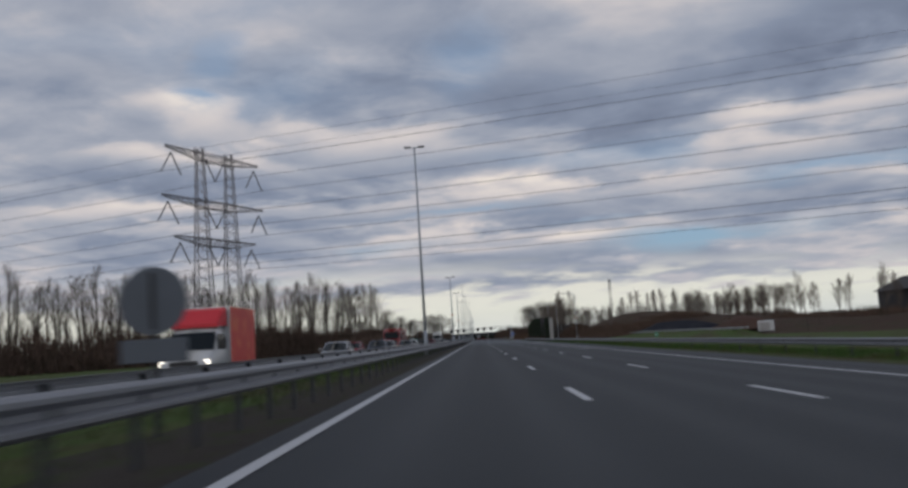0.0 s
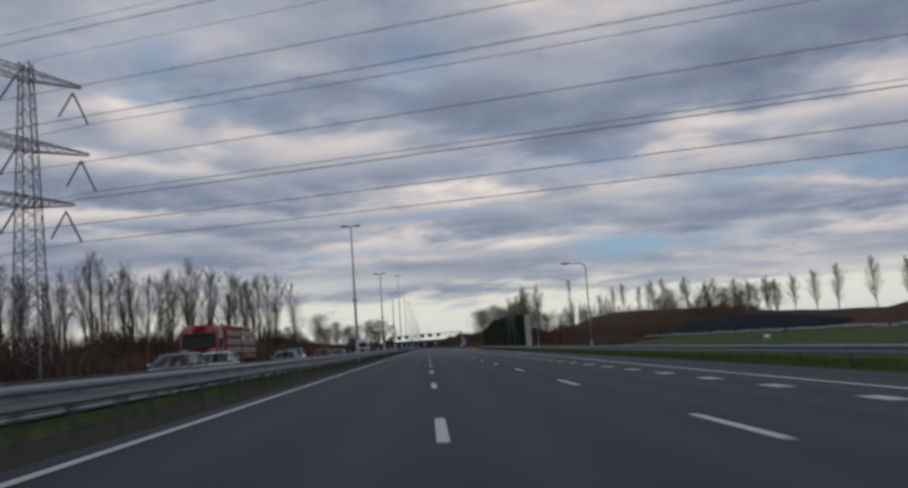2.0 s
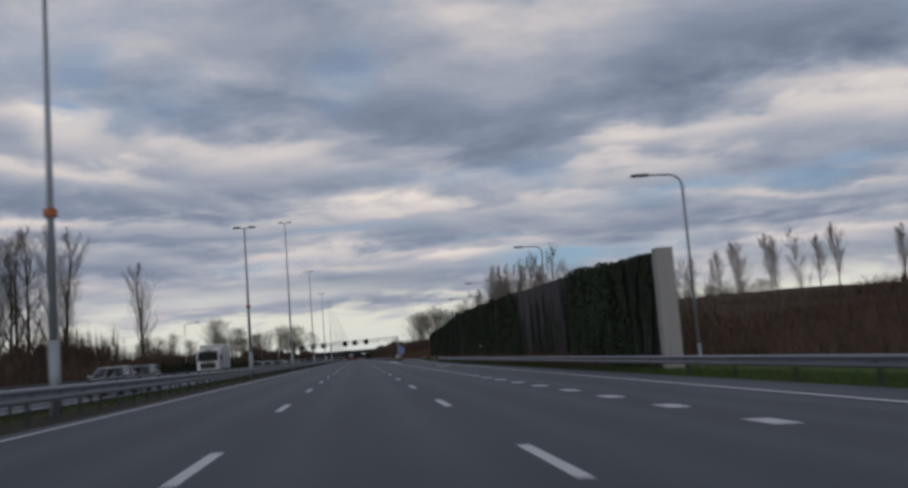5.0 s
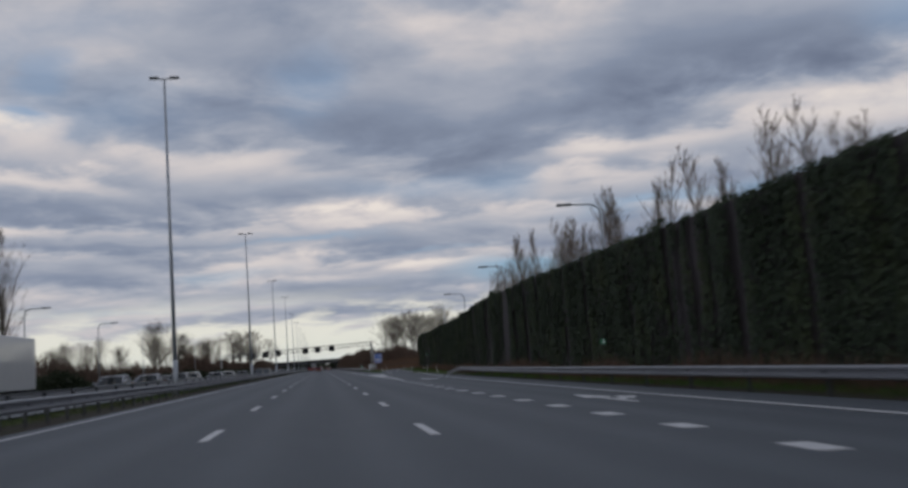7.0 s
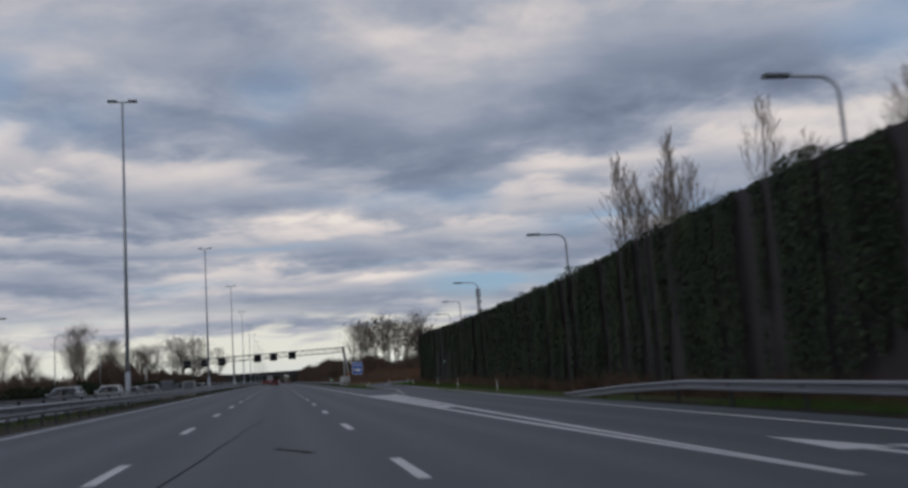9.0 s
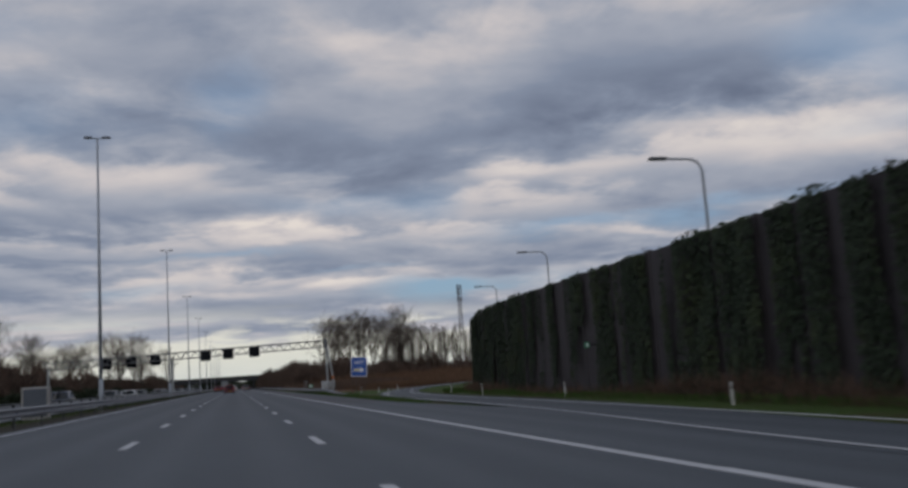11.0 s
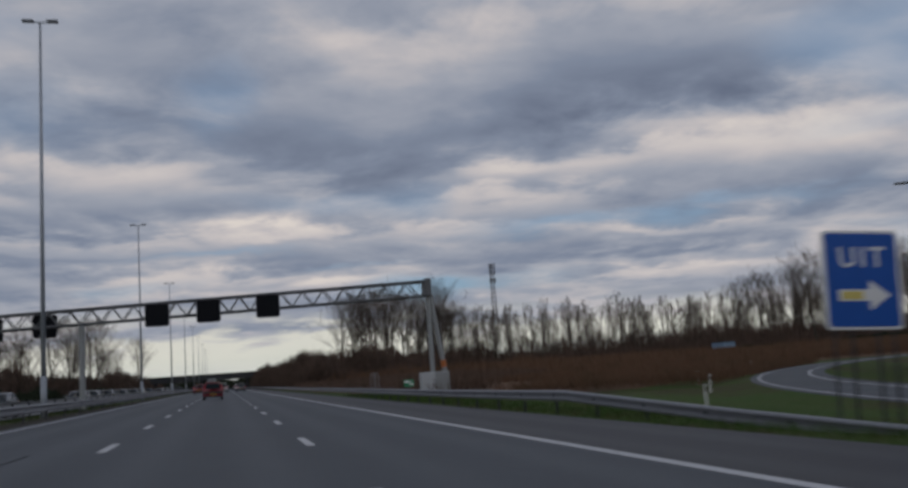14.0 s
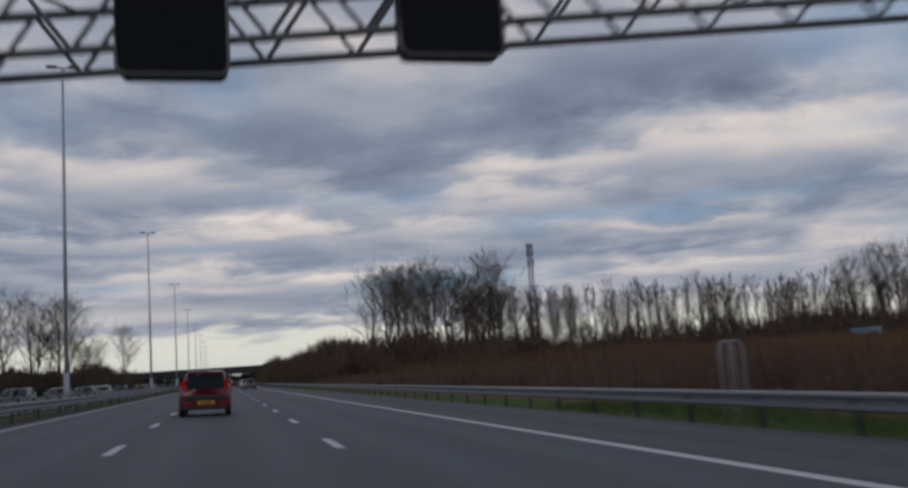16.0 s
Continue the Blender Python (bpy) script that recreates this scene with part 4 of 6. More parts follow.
def exit_sign():
    t = thing("exit_sign", "blue exit sign with white border and arrow on thin posts", "road sign", pose(17.6, 418.1, 2.03, 0, 3.0, -6))
    part("board", rounded(1.58, 1.92, 0.10, 0.035), M_WHITE, t, "white bordered sign sheet")
    face = part("face", rounded(1.47, 1.81, 0.08, 0.02), M_BLUE, t, "blue reflective sheet")
    face.location = (0, -0.019, 0)
    text_mesh("UIT", 0.55, Matrix.Translation((0, -0.034, 0.42)) @ pose(0, 0, 0, 90, 0, 0), M_WHITE, t)
    bm = bmesh.new()
    pts = [(-0.52, -0.11), (0.12, -0.11), (0.12, -0.29), (0.55, 0.0), (0.12, 0.29), (0.12, 0.11), (-0.52, 0.11)]
    a = [bm.verts.new((x, -0.040, z - 0.30)) for x, z in pts]
    b = [bm.verts.new((x, -0.030, z - 0.30)) for x, z in pts]
    bm.faces.new(a)
    for i in range(len(pts)):
        j = (i + 1) % len(pts)
        bm.faces.new((a[i], b[i], b[j], a[j]))
    arrow = part("arrow", bm, M_WHITE, t, "white arrow pointing to the exit")
    # yellow reflection on the arrow, put in as a coloured plate
    part("reflection_patch", box((-0.24, -0.044, -0.30), (0.44, 0.008, 0.16), 0.002), M_STRAW, arrow, "yellowed patch on the arrow's tail")
    for x in (-0.62, -0.25, 0.28, 0.62):
        part("post", tube((x, 0.05, -2.75), (x, 0.05, 0.6), 0.028, n=8), M_POST, t)


exit_sign()

# ---- roadside cabinet ----
t = thing("roadside_cabinet", "pale grey steel cabinet on a plinth in the median", "cabinet", pose(-3.3, 352, -0.05))
part("body", box((0, 0, 0.85), (0.9, 0.5, 1.2), 0.03), M_SIGNBACK, t)
part("lid", box((0, 0, 1.48), (0.98, 0.58, 0.07), 0.02), M_ZINC, t)
part("plinth", box((0, 0, 0.1), (0.95, 0.55, 0.3), 0.02), M_PILLAR, t)

# ---- marker posts, hoop, small signs ----


def delineator(x, y, z, lean=0.0, dark=False):
    t = thing("marker_post", "dark marker post with a red reflector in the grass" if dark else "white plastic marker post in the grass", "marker post", pose(x, y, z, 0, lean, 0), "marker posts")
    part("post", box((0, 0, 0.32), (0.062, 0.06, 0.75), 0.02), M_DARKPLASTIC if dark else M_PLASTIC, t)
    part("reflector", box((0, -0.033, 0.54), (0.042, 0.012, 0.14), 0.004), M_REDSHEET if dark else M_DARKPLASTIC, t)


for x, y, l, d in [(16.2, 413.3, 4, True), (24.6, 437, 3, False), (19.2, 416.3, 0, False), (44.3, 466, -3, False), (17.0, 397, 2, False), (22.9, 401, 3, False), (21.7, 386.4, -2, False), (18.9, 427, 0, False), (29.5, 447, 2, False), (22.2, 371.6, 0, False), (19.8, 334, 0, False), (20.6, 352, 1, False)]:
    delineator(x, y, -0.72, l, d)

t = thing("hoop_barrier", "grey steel double hoop standing behind the guard rail", "hoop barrier", pose(16.1, 469.5, -0.7))
for dx in (-0.11, 0.11):
    part("hoop", pipe([(dx - 0.17, 0, -0.1), (dx - 0.17, 0, 1.50), (dx - 0.13, 0, 1.66), (dx - 0.05, 0, 1.72), (dx + 0.05, 0, 1.72), (dx + 0.13, 0, 1.66), (dx + 0.17, 0, 1.50), (dx + 0.17, 0, -0.1)], 0.028, 8), M_ZINC, t)
t = thing("hectometre_sign", "small green distance board on a post by the guard rail", "road sign", pose(15.6, 454.2, -0.7, 0, 0, -12))
part("board", rounded(0.56, 0.40, 0.04, 0.03), M_GREEN, t).location = (0, 0, 1.02)
part("bar", box((-0.08, -0.022, 1.10), (0.34, 0.012, 0.10), 0.0), M_WHITE, t)
part("bar", box((0.15, -0.022, 0.96), (0.20, 0.012, 0.10), 0.0), M_WHITE, t)
part("post", tube((0, 0.04, 0), (0, 0.04, 1.1), 0.03, n=8), M_POST, t)
t = thing("hectometre_sign", "small green distance board on the grass slope", "road sign", pose(30, 128.5, -0.9, 0, 0, -20))
part("board", rounded(0.62, 0.62, 0.04, 0.03), M_GREEN, t).location = (0, 0, 0.75)
part("bar", box((0, -0.022, 0.80), (0.34, 0.012, 0.16), 0.0), M_WHITE, t)
part("post", tube((0, 0.04, 0), (0, 0.04, 0.9), 0.03, n=8), M_POST, t)

for x, y, z in ((19.0, 261.1, 1.1), (22.6, 369.0, 1.75)):
    t = thing("route_sign", "small pale green escape route sign fixed to the noise barrier", "road sign", pose(x, y, z, 0, 0, -78))
    part("board", rounded(0.42, 0.26, 0.03, 0.03), M_GREEN, t)
    part("bar", box((0.08, -0.02, 0), (0.14, 0.012, 0.14), 0.0), M_WHITE, t)
    part("bracket", box((0, 0.35, 0), (0.05, 0.7, 0.05), 0.005), M_POST, t)
t = thing("round_sign", "round traffic sign and lower plate, seen from the grey back", "road sign", pose(-2.4, -8.6, 0, 0, 0, 3))
bm = tube((0, -0.02, 1.74), (0, 0.02, 1.74), 0.44, 0.44, 40)
disc = part("disc", bm, M_SIGNBACK, t, "grey back of a round sign")
part("rib", box((0, -0.04, 1.74), (0.05, 0.035, 0.72), 0.005), M_POST, disc)
part("plate", box((0, 0, 1.10), (0.86, 0.03, 0.30), 0.01), M_SIGNBACK, t, "grey back of a lower plate")
part("post", tube((0, 0.05, -0.1), (0, 0.05, 2.0), 0.04, n=10), M_POST, t)
t = thing("sign_cabinet", "grey roadside cabinet in the median", "cabinet", pose(-3.4, 372, -0.02))
part("body", box((0, 0, 0.75), (1.2, 0.5, 1.5), 0.04), M_PILLAR, t)
part("door", box((0, -0.26, 0.78), (1.0, 0.03, 1.25), 0.01), M_SIGNBACK, t)

# ---- high voltage line ----
ARM = Vector((12.5, 29.5, 0)).normalized()        # along the cross-arms
LINE = Vector((ARM.y, -ARM.x, 0))                 # along the cables, over the motorway
PYLON = Vector((-57.0, 191.0, -0.7))


def lattice(bm, a, b, wa, wb, bays, r=0.09, brace=0.05):
    """A square lattice column from a to b, of side wa to wb."""
    a, b = Vector(a), Vector(b)
    q = (b - a).to_track_quat("Z", "Y")
    corner = lambda u, k: a.lerp(b, u) + q @ Vector(((wa + (wb - wa) * u) / 2 * (1, 1, -1, -1)[k], (wa + (wb - wa) * u) / 2 * (1, -1, -1, 1)[k], 0))
    for k in range(4):
        tube(corner(0, k), corner(1, k), r, r * 0.8, 4, bm, False)
        for i in range(bays):
            u0, u1 = i / bays, (i + 1) / bays
            tube(corner(u0, k), corner(u1, (k + 1) % 4), brace, brace, 3, bm, False)
            tube(corner(u0, (k + 1) % 4), corner(u1, k), brace, brace, 3, bm, False)
    return bm


pylon = thing("pylon", "tall twin-column steel lattice pylon with three cross-arms", "pylon")
cols = [PYLON + ARM * s for s in (-5.2, 5.2)]
for c in cols:
    part("column", lattice(bmesh.new(), c, c + Vector((0, 0, 49.0)), 4.4, 1.5, 22, 0.13, 0.055), M_LATTICE, pylon)
    part("foot", box(c + Vector((0, 0, 0.2)), (5, 5, 0.6), 0.1), M_CONC, pylon)
CABLES = []
for z, half in ((47.0, 16.6), (36.0, 18.0), (27.3, 14.5)):
    a, b = PYLON + ARM * -half + Vector((0, 0, z + 0.7)), PYLON + ARM * half + Vector((0, 0, z + 0.7))
    for end, start in ((a, cols[0] + Vector((0, 0, z))), (b, cols[1] + Vector((0, 0, z)))):
        part("cross_arm", lattice(bmesh.new(), start, end, 1.7, 0.35, 7, 0.085, 0.05), M_LATTICE, pylon)
    part("cross_arm", lattice(bmesh.new(), cols[0] + Vector((0, 0, z)), cols[1] + Vector((0, 0, z)), 1.7, 1.7, 7, 0.085, 0.05), M_LATTICE, pylon)
    for s in (-half + 1.8, 0.0, half - 1.8):
        hook = PYLON + ARM * s + Vector((0, 0, z - 0.6))
        low = hook + Vector((0, 0, -4.6))
        spread = 3.2
        if s == 0.0:
            pts = ((hook + ARM * -spread, low), (hook + ARM * spread, low))
        else:
            pts = ((hook, low + ARM * -spread), (hook, low + ARM * spread))
        for p, q in pts:
            part("insulator", tube(p, q, 0.16, 0.16, 6), M_INSUL, pylon, "dark insulator string")
            if s != 0.0 and (q - PYLON).dot(ARM) * s > (s * s):
                CABLES.append(q)
        if s == 0.0:
            CABLES.append(low)
earth = [c + Vector((0, 0, 49.0)) for c in cols]


def cable(p, sag, span, back, r=0.026, twin=True):
    t = thing("power_cable", "dark overhead power cable sagging across the motorway", "power cable", group="overhead cables")
    pts = []
    for d, n in ((-back, 14), (span, 44)):
        seg = []
        for k in range(n + 1):
            u = k / n
            seg.append(p + LINE * (d * u) + Vector((0, 0, -4 * sag * u * (1 - u))))
        pts = seg[::-1] if d < 0 else pts[:-1] + seg
    if not twin:
        part("wire", pipe(pts, r, 5), M_WIRE, t)
        return
    for side in (-0.2, 0.2):
        part("wire", pipe([q + ARM * side for q in pts], r, 5), M_WIRE, t)
    for q in pts[16::2]:
        part("spacer", box(q, (0.46, 0.07, 0.09), 0.0, rot=Matrix.Rotation(math.atan2(ARM.y, ARM.x), 4, "Z")), M_INSUL, t)


for p in CABLES:
    cable(p, 1.8, 340, 260)
for p in earth:
    cable(p, 1.5, 340, 260, 0.03, False)

# ---- trees ----


def grow(seed, height, spread, first, levels=4, poplar=False, trunk_r=0.16, kids=(13, 6, 5), blade=0.022, oval=0.0):
    """Bare winter tree: a tapered trunk and limbs that fork into thin twigs. Returns trunk and crown as (verts, faces)."""
    r = random.Random(seed)
    parts_ = {0: ([], []), 1: ([], [])}

    def seg(pts, radii, n, which):
        V, F = parts_[which]
        base = len(V)
        for i, p in enumerate(pts):
            d = (pts[min(i + 1, len(pts) - 1)] - pts[max(i - 1, 0)]).normalized()
            q = d.to_track_quat("Z", "Y")
            for k in range(n):
                a = 2 * math.pi * k / n
                V.append(tuple(p + q @ Vector((radii[i] * math.cos(a), radii[i] * math.sin(a), 0))))
        for i in range(len(pts) - 1):
            for k in range(n):
                a, b = base + i * n + k, base + i * n + (k + 1) % n
                F.append((a, b, b + n, a + n))

    def limb(p, d, length, rad, level):
        steps = 8 if level == 0 else 4 if level == 1 else 3
        pts, radii, q = [p.copy()], [rad], p.copy()
        wob = 0.05 if level == 0 else 0.16
        for i in range(steps):
            d = (d + Vector((r.uniform(-wob, wob), r.uniform(-wob, wob), r.uniform(-wob, wob) + (0.0 if level == 0 else 0.13 if poplar else 0.09)))).normalized()
            q = q + d * (length / steps)
            pts.append(q.copy())
            radii.append(max(rad * (1 - 0.86 * (i + 1) / steps), 0.010))
        seg(pts, radii, 8 if level == 0 else 4 if level == 1 else 3, 0 if level == 0 else 1)
        if level >= levels - 1:
            return
        if level == levels - 2:
            # finest twigs: slim blades
            V, F = parts_[1]
            for k in range(kids[-1]):
                u = r.uniform(0.15, 1.0) * (steps - 0.001)
                i = int(u)
                o = pts[i].lerp(pts[i + 1], u - i)
                az_ = r.uniform(0, 2 * math.pi)
                e = (d.normalized() * 0.9 + Vector((math.cos(az_), math.sin(az_), 0.25)) * r.uniform(0.3, 0.9)).normalized() * length * r.uniform(0.3, 0.75)
                s_ = Vector((r.uniform(-1, 1), r.uniform(-1, 1), r.uniform(-0.3, 0.3))).normalized() * blade
                c_ = len(V)
                V += [tuple(o - s_), tuple(o + s_), tuple(o + e)]
                F.append((c_, c_ + 1, c_ + 2))
            return
        n = kids[level]
        for k in range(n):
            u = first + (1 - first) * (k + r.random()) / n if level == 0 else 0.2 + 0.8 * (k + r.random()) / n
            f = min(u * steps, steps - 0.001)
            i = int(f)
            base = pts[i].lerp(pts[i + 1], f - i)
            rr = radii[i] + (radii[i + 1] - radii[i]) * (f - i)
            az_ = r.uniform(0, 2 * math.pi)
            tilt = radians(r.uniform(18, 38) if poplar else r.uniform(24, 54))
            side = Vector((math.cos(az_), math.sin(az_), 0))
            nd = (d.normalized() * math.cos(tilt) + side * math.sin(tilt)).normalized() if level else (Vector((0, 0, 1)) * math.cos(tilt) + side * math.sin(tilt)).normalized()
            ll = (length * spread * ((0.6 + 0.4 * math.sin(math.pi * (u - first) / (1 - first))) * (1.08 - oval * (u - first) / (1 - first)) if oval else 1.15 - 0.75 * u) if level == 0 else length * r.uniform(0.42, 0.7))
            limb(base, nd, ll, max(rr * r.uniform(0.42, 0.62), 0.012), level + 1)

    limb(Vector((0, 0, -0.3)), Vector((r.uniform(-0.03, 0.03), r.uniform(-0.03, 0.03), 1)), height, trunk_r, 0)
    return parts_


def tree(name, label, seed, group, twigs=None, **kw):
    t = thing(name, label, "tree", group=group)
    p = grow(seed, **kw)
    link_mesh("trunk", *p[0], M_BARK, t, smooth=True)
    link_mesh("crown", *p[1], twigs or M_TWIG, t)
    return t


POP = "slender bare winter tree with fine upright branches"
row_kinds = [tree("tree", POP + " in a long row", 10 + k, "tree row", height=22 + k * 0.7, spread=0.36, first=0.20, poplar=True, trunk_r=0.33, kids=(22, 6, 10), blade=0.020, oval=0.75) for k in range(4)]
M_SAPLING = mat("pale_sapling_twigs", (0.165, 0.135, 0.115), 0.9, spread=0.25, scale=1.0, fine=8, bump=0, rand=0.35, spec=0.2)
thin_kinds = [tree("tree", "thin bare sapling behind the noise barrier", 30 + k, "saplings", M_SAPLING, height=12.2, spread=0.25, first=0.30, poplar=True, trunk_r=0.085, kids=(26, 5, 7), blade=0.009, oval=0.75) for k in range(3)]
pop_kinds = [tree("tree", "small bare poplar on the brown embankment", 40 + k, "embankment poplars", M_SAPLING, height=6.8, spread=0.38, first=0.16, poplar=True, trunk_r=0.08, kids=(26, 7, 9), blade=0.009, oval=0.92) for k in range(3)]
broad_kinds = [tree("tree", "broad bare deciduous tree in a clump", 50 + k, "tree clumps", height=19, spread=0.46, first=0.34, trunk_r=0.30, kids=(24, 7, 9), blade=0.021, oval=0.62) for k in range(3)]
placed = {}
tr = random.Random(7)


def plant(kinds, x, y, z=-0.75, s=1.0):
    k = kinds[tr.randrange(len(kinds))]
    m = pose(x, y, z, 0, 0, tr.uniform(0, 360))
    if k.name not in placed:
        placed[k.name] = 1
        k.matrix_basis, o = m, k
    else:
        o = copy_thing(k, m)
    o.scale = (s * tr.uniform(0.92, 1.08), s * tr.uniform(0.92, 1.08), s * tr.uniform(0.93, 1.05))
    return o


def ridge(y):
    return lerp([(60, -1.2), (100, 0.9), (165, 1.75), (192, 2.1), (219, 3.0), (245, 4.2), (273, 5.6), (308, 6.5), (330, 7.2), (355, 6.8), (400, -1.3), (520, -1.3)], y)


# the oblique row on the far side of the motorway
for i in range(74):
    u = i / 73
    x, y = -150 + 116 * u, 108 + 182 * u
    plant(row_kinds, x + tr.uniform(-1, 1), y + tr.uniform(-1, 1), s=0.86 + 0.06 * math.sin(i * 0.7) + 0.08 * u)
    if i % 3 == 0:
        plant(row_kinds, x - 6 + tr.uniform(-2, 2), y + 4 + tr.uniform(-2, 2), s=0.84)
plant(row_kinds, -38.5, 357, s=1.08)
# clumps further along on that side
for cx, cy, n, rad, s in ((-52, 604, 5, 9, 1.05), (-36, 622, 4, 7, 0.9), (-26, 648, 4, 6, 1.0), (-70, 560, 6, 14, 0.75), (-86, 520, 5, 12, 0.6), (-44, 560, 3, 8, 0.7), (-62, 500, 5, 10, 0.55), (-58, 690, 6, 14, 0.9), (-30, 720, 5, 10, 0.8)):
    for k in range(n):
        plant(broad_kinds, cx + tr.uniform(-rad, rad), cy + tr.uniform(-rad, rad), s=s * tr.uniform(0.85, 1.1))
# saplings behind the barrier
for k in range(36):
    y = 244 + k * 2.4 + tr.uniform(-1.2, 1.2)
    i = min(range(len(WP)), key=lambda j: abs(WP[j][1] - y))
    plant(thin_kinds, WP[i][0] + tr.uniform(3.0, 8.0), y, s=tr.uniform(0.72, 1.02) * (0.88 if y < 254 else 1.06))
for k in range(8):
    plant(thin_kinds, 30 + tr.uniform(-2, 6), 214 + k * 4, s=tr.uniform(0.55, 0.75))
for k in range(5):
    plant(thin_kinds, 36 + tr.uniform(-4, 5), 326 + k * 6 + tr.uniform(-2, 2), s=tr.uniform(1.2, 1.5))
for y in (352, 371):
    plant(thin_kinds, 27.5, y, s=0.62)
# poplars along the embankment
for y in [112, 119, 127, 134, 143, 150, 158, 166, 173, 182, 190, 198, 205, 212, 220, 228, 237, 247, 258.5, 266, 276, 286, 295.5, 309, 324, 341, 360]:
    y += tr.uniform(-1, 1)
    plant(pop_kinds, 61 + tr.uniform(-1, 1), y, ridge(y) - 0.3, s=tr.uniform(0.85, 1.05) * (1 + max(0, y - 227) / 330))
for x, y, s in ((44, 100, 0.62), (47, 104, 0.5), (52, 95, 0.7)):
    plant(thin_kinds, x, y, -0.8, s)
# woods past the exit
for cx, cy, n, rad, s in ((36, 632, 4, 6, 0.98), (46, 642, 5, 7, 1.06), (57, 650, 6, 8, 1.10), (72, 662, 6, 9, 0.95), (168, 622, 11, 20, 1.12), (204, 614, 10, 18, 1.16)):
    for k in range(n):
        plant(broad_kinds, cx + tr.uniform(-rad, rad), cy + tr.uniform(-rad, rad), s=s * tr.uniform(0.88, 1.1))


def wood(name, label, spots, seeds, **kw):
    """Many far trees joined into one mass; spots are (x, y, z, scale)."""
    g = random.Random(31)
    shapes = []
    for q in seeds:
        V, F, n = [], [], 0
        for vs, fs in grow(q, **kw).values():
            V += vs
            for f_ in fs:
                F += [tuple(i + n for i in f_[:3])] + ([(f_[0] + n, f_[2] + n, f_[3] + n)] if len(f_) == 4 else [])
            n += len(vs)
        shapes.append((np.array(V, np.float32), np.array(F, np.int32)))
    allv, allf, n = [], [], 0
    for x, y, z, s in spots:
        V, F = shapes[g.randrange(len(shapes))]
        a = g.uniform(0, 2 * math.pi)
        R = np.array([[math.cos(a), -math.sin(a), 0], [math.sin(a), math.cos(a), 0], [0, 0, g.uniform(0.92, 1.06)]], np.float32) * s
        allv.append(V @ R.T + np.array([x, y, z], np.float32))
        allf.append(F + n)
        n += len(V)
    return tagged(big_mesh(name, np.concatenate(allv), np.concatenate(allf), M_TWIG), label, "trees", kind="stuff")


wood("far_wood", "long belt of slender bare trees beyond the exit bend",
     [(60 + k * 1.7 + tr.uniform(-1, 1), 668 + tr.uniform(-9, 9), -0.3, tr.uniform(0.72, 0.90)) for k in range(86)] + [(72 + k * 2.4 + tr.uniform(-1, 1), 648 + tr.uniform(-7, 7), 0.0, tr.uniform(0.58, 0.76)) for k in range(60)],
     (70, 71, 72, 73), height=22, spread=0.30, first=0.22, poplar=True, trunk_r=0.24, kids=(17, 5, 9), blade=0.03, oval=0.6)

# scrub, hedges and far woods are masses of twigs


def scrub(name, label, boxes, count, material, length=(0.5, 1.4), width=0.035, seed=3, upright=0.75, dome=True):
    """Thousands of thin twigs and blades, filling low mounds (x0, y0, x1, y1, half width, height)."""
    g = np.random.default_rng(seed)
    total = sum(math.hypot(b[2] - b[0], b[3] - b[1]) * b[4] for b in boxes)
    out = []
    for x0, y0, x1, y1, half, high, z0 in boxes:
        L = math.hypot(x1 - x0, y1 - y0)
        n = int(count * L * half / total)
        nx, ny = (y1 - y0) / L, -(x1 - x0) / L
        a, b = g.random(n), g.uniform(-1, 1, n)
        x, y = x0 + (x1 - x0) * a + nx * half * b, y0 + (y1 - y0) * a + ny * half * b
        lim = high * (0.66 + 0.42 * field(x * 0.13, y * 0.13, seed) + 0.22 * field(x * 0.5, y * 0.5, seed)) * (np.sqrt(np.maximum(0.05, 1 - b * b)) if dome else 1)
        z = z0 + lim * g.random(n) ** 0.6
        d = np.stack([g.normal(size=n) * (1 - upright), g.normal(size=n) * (1 - upright), np.full(n, upright)], 1)
        d *= (g.uniform(*length, n) / np.linalg.norm(d, axis=1))[:, None]
        s = np.stack([g.normal(size=n), g.normal(size=n), 0.2 * g.normal(size=n)], 1)
        s *= (width / np.linalg.norm(s, axis=1))[:, None]
        o = np.stack([x, y, z - 0.3], 1)
        out.append(np.stack([o - s, o + s, o + d], 1).reshape(-1, 3))
    V = np.concatenate(out)
    return tagged(big_mesh(name, V, np.arange(len(V)).reshape(-1, 3), material), label, "shrubs", kind="stuff")


scrub("scrub", "reddish brown winter scrub at the foot of the trees", [(-150, 96, -31, 284, 7, 5.2, -0.8), (-66, 200, -28, 300, 5, 4.2, -0.7), (-140, 92, -50, 205, 5, 7.0, -0.8), (-150, 90, -22, 292, 3, 2.6, -0.7)], 90000, M_SHRUB, (0.9, 2.6), 0.10)
scrub("scrub", "rust brown thicket beside the motorway past the exit", [(22, 690, 26, 590, 6, 7.5, -0.8), (26, 660, 52, 585, 10, 8.5, -0.8), (45, 640, 130, 612, 10, 5.0, -0.8), (125, 630, 260, 590, 10, 4.5, -0.8), (20, 760, 20, 680, 5, 8.0, -0.8)], 190000, M_SHRUB, (0.8, 2.6), 0.085, 4)
scrub("dead_grass", "brown dead grass beyond the oncoming carriageway", [(-20.6, -30, -22, 130, 2.6, 0.6, -0.35)], 26000, M_BRUSH, (0.3, 0.8), 0.016, 29, 0.75, False)
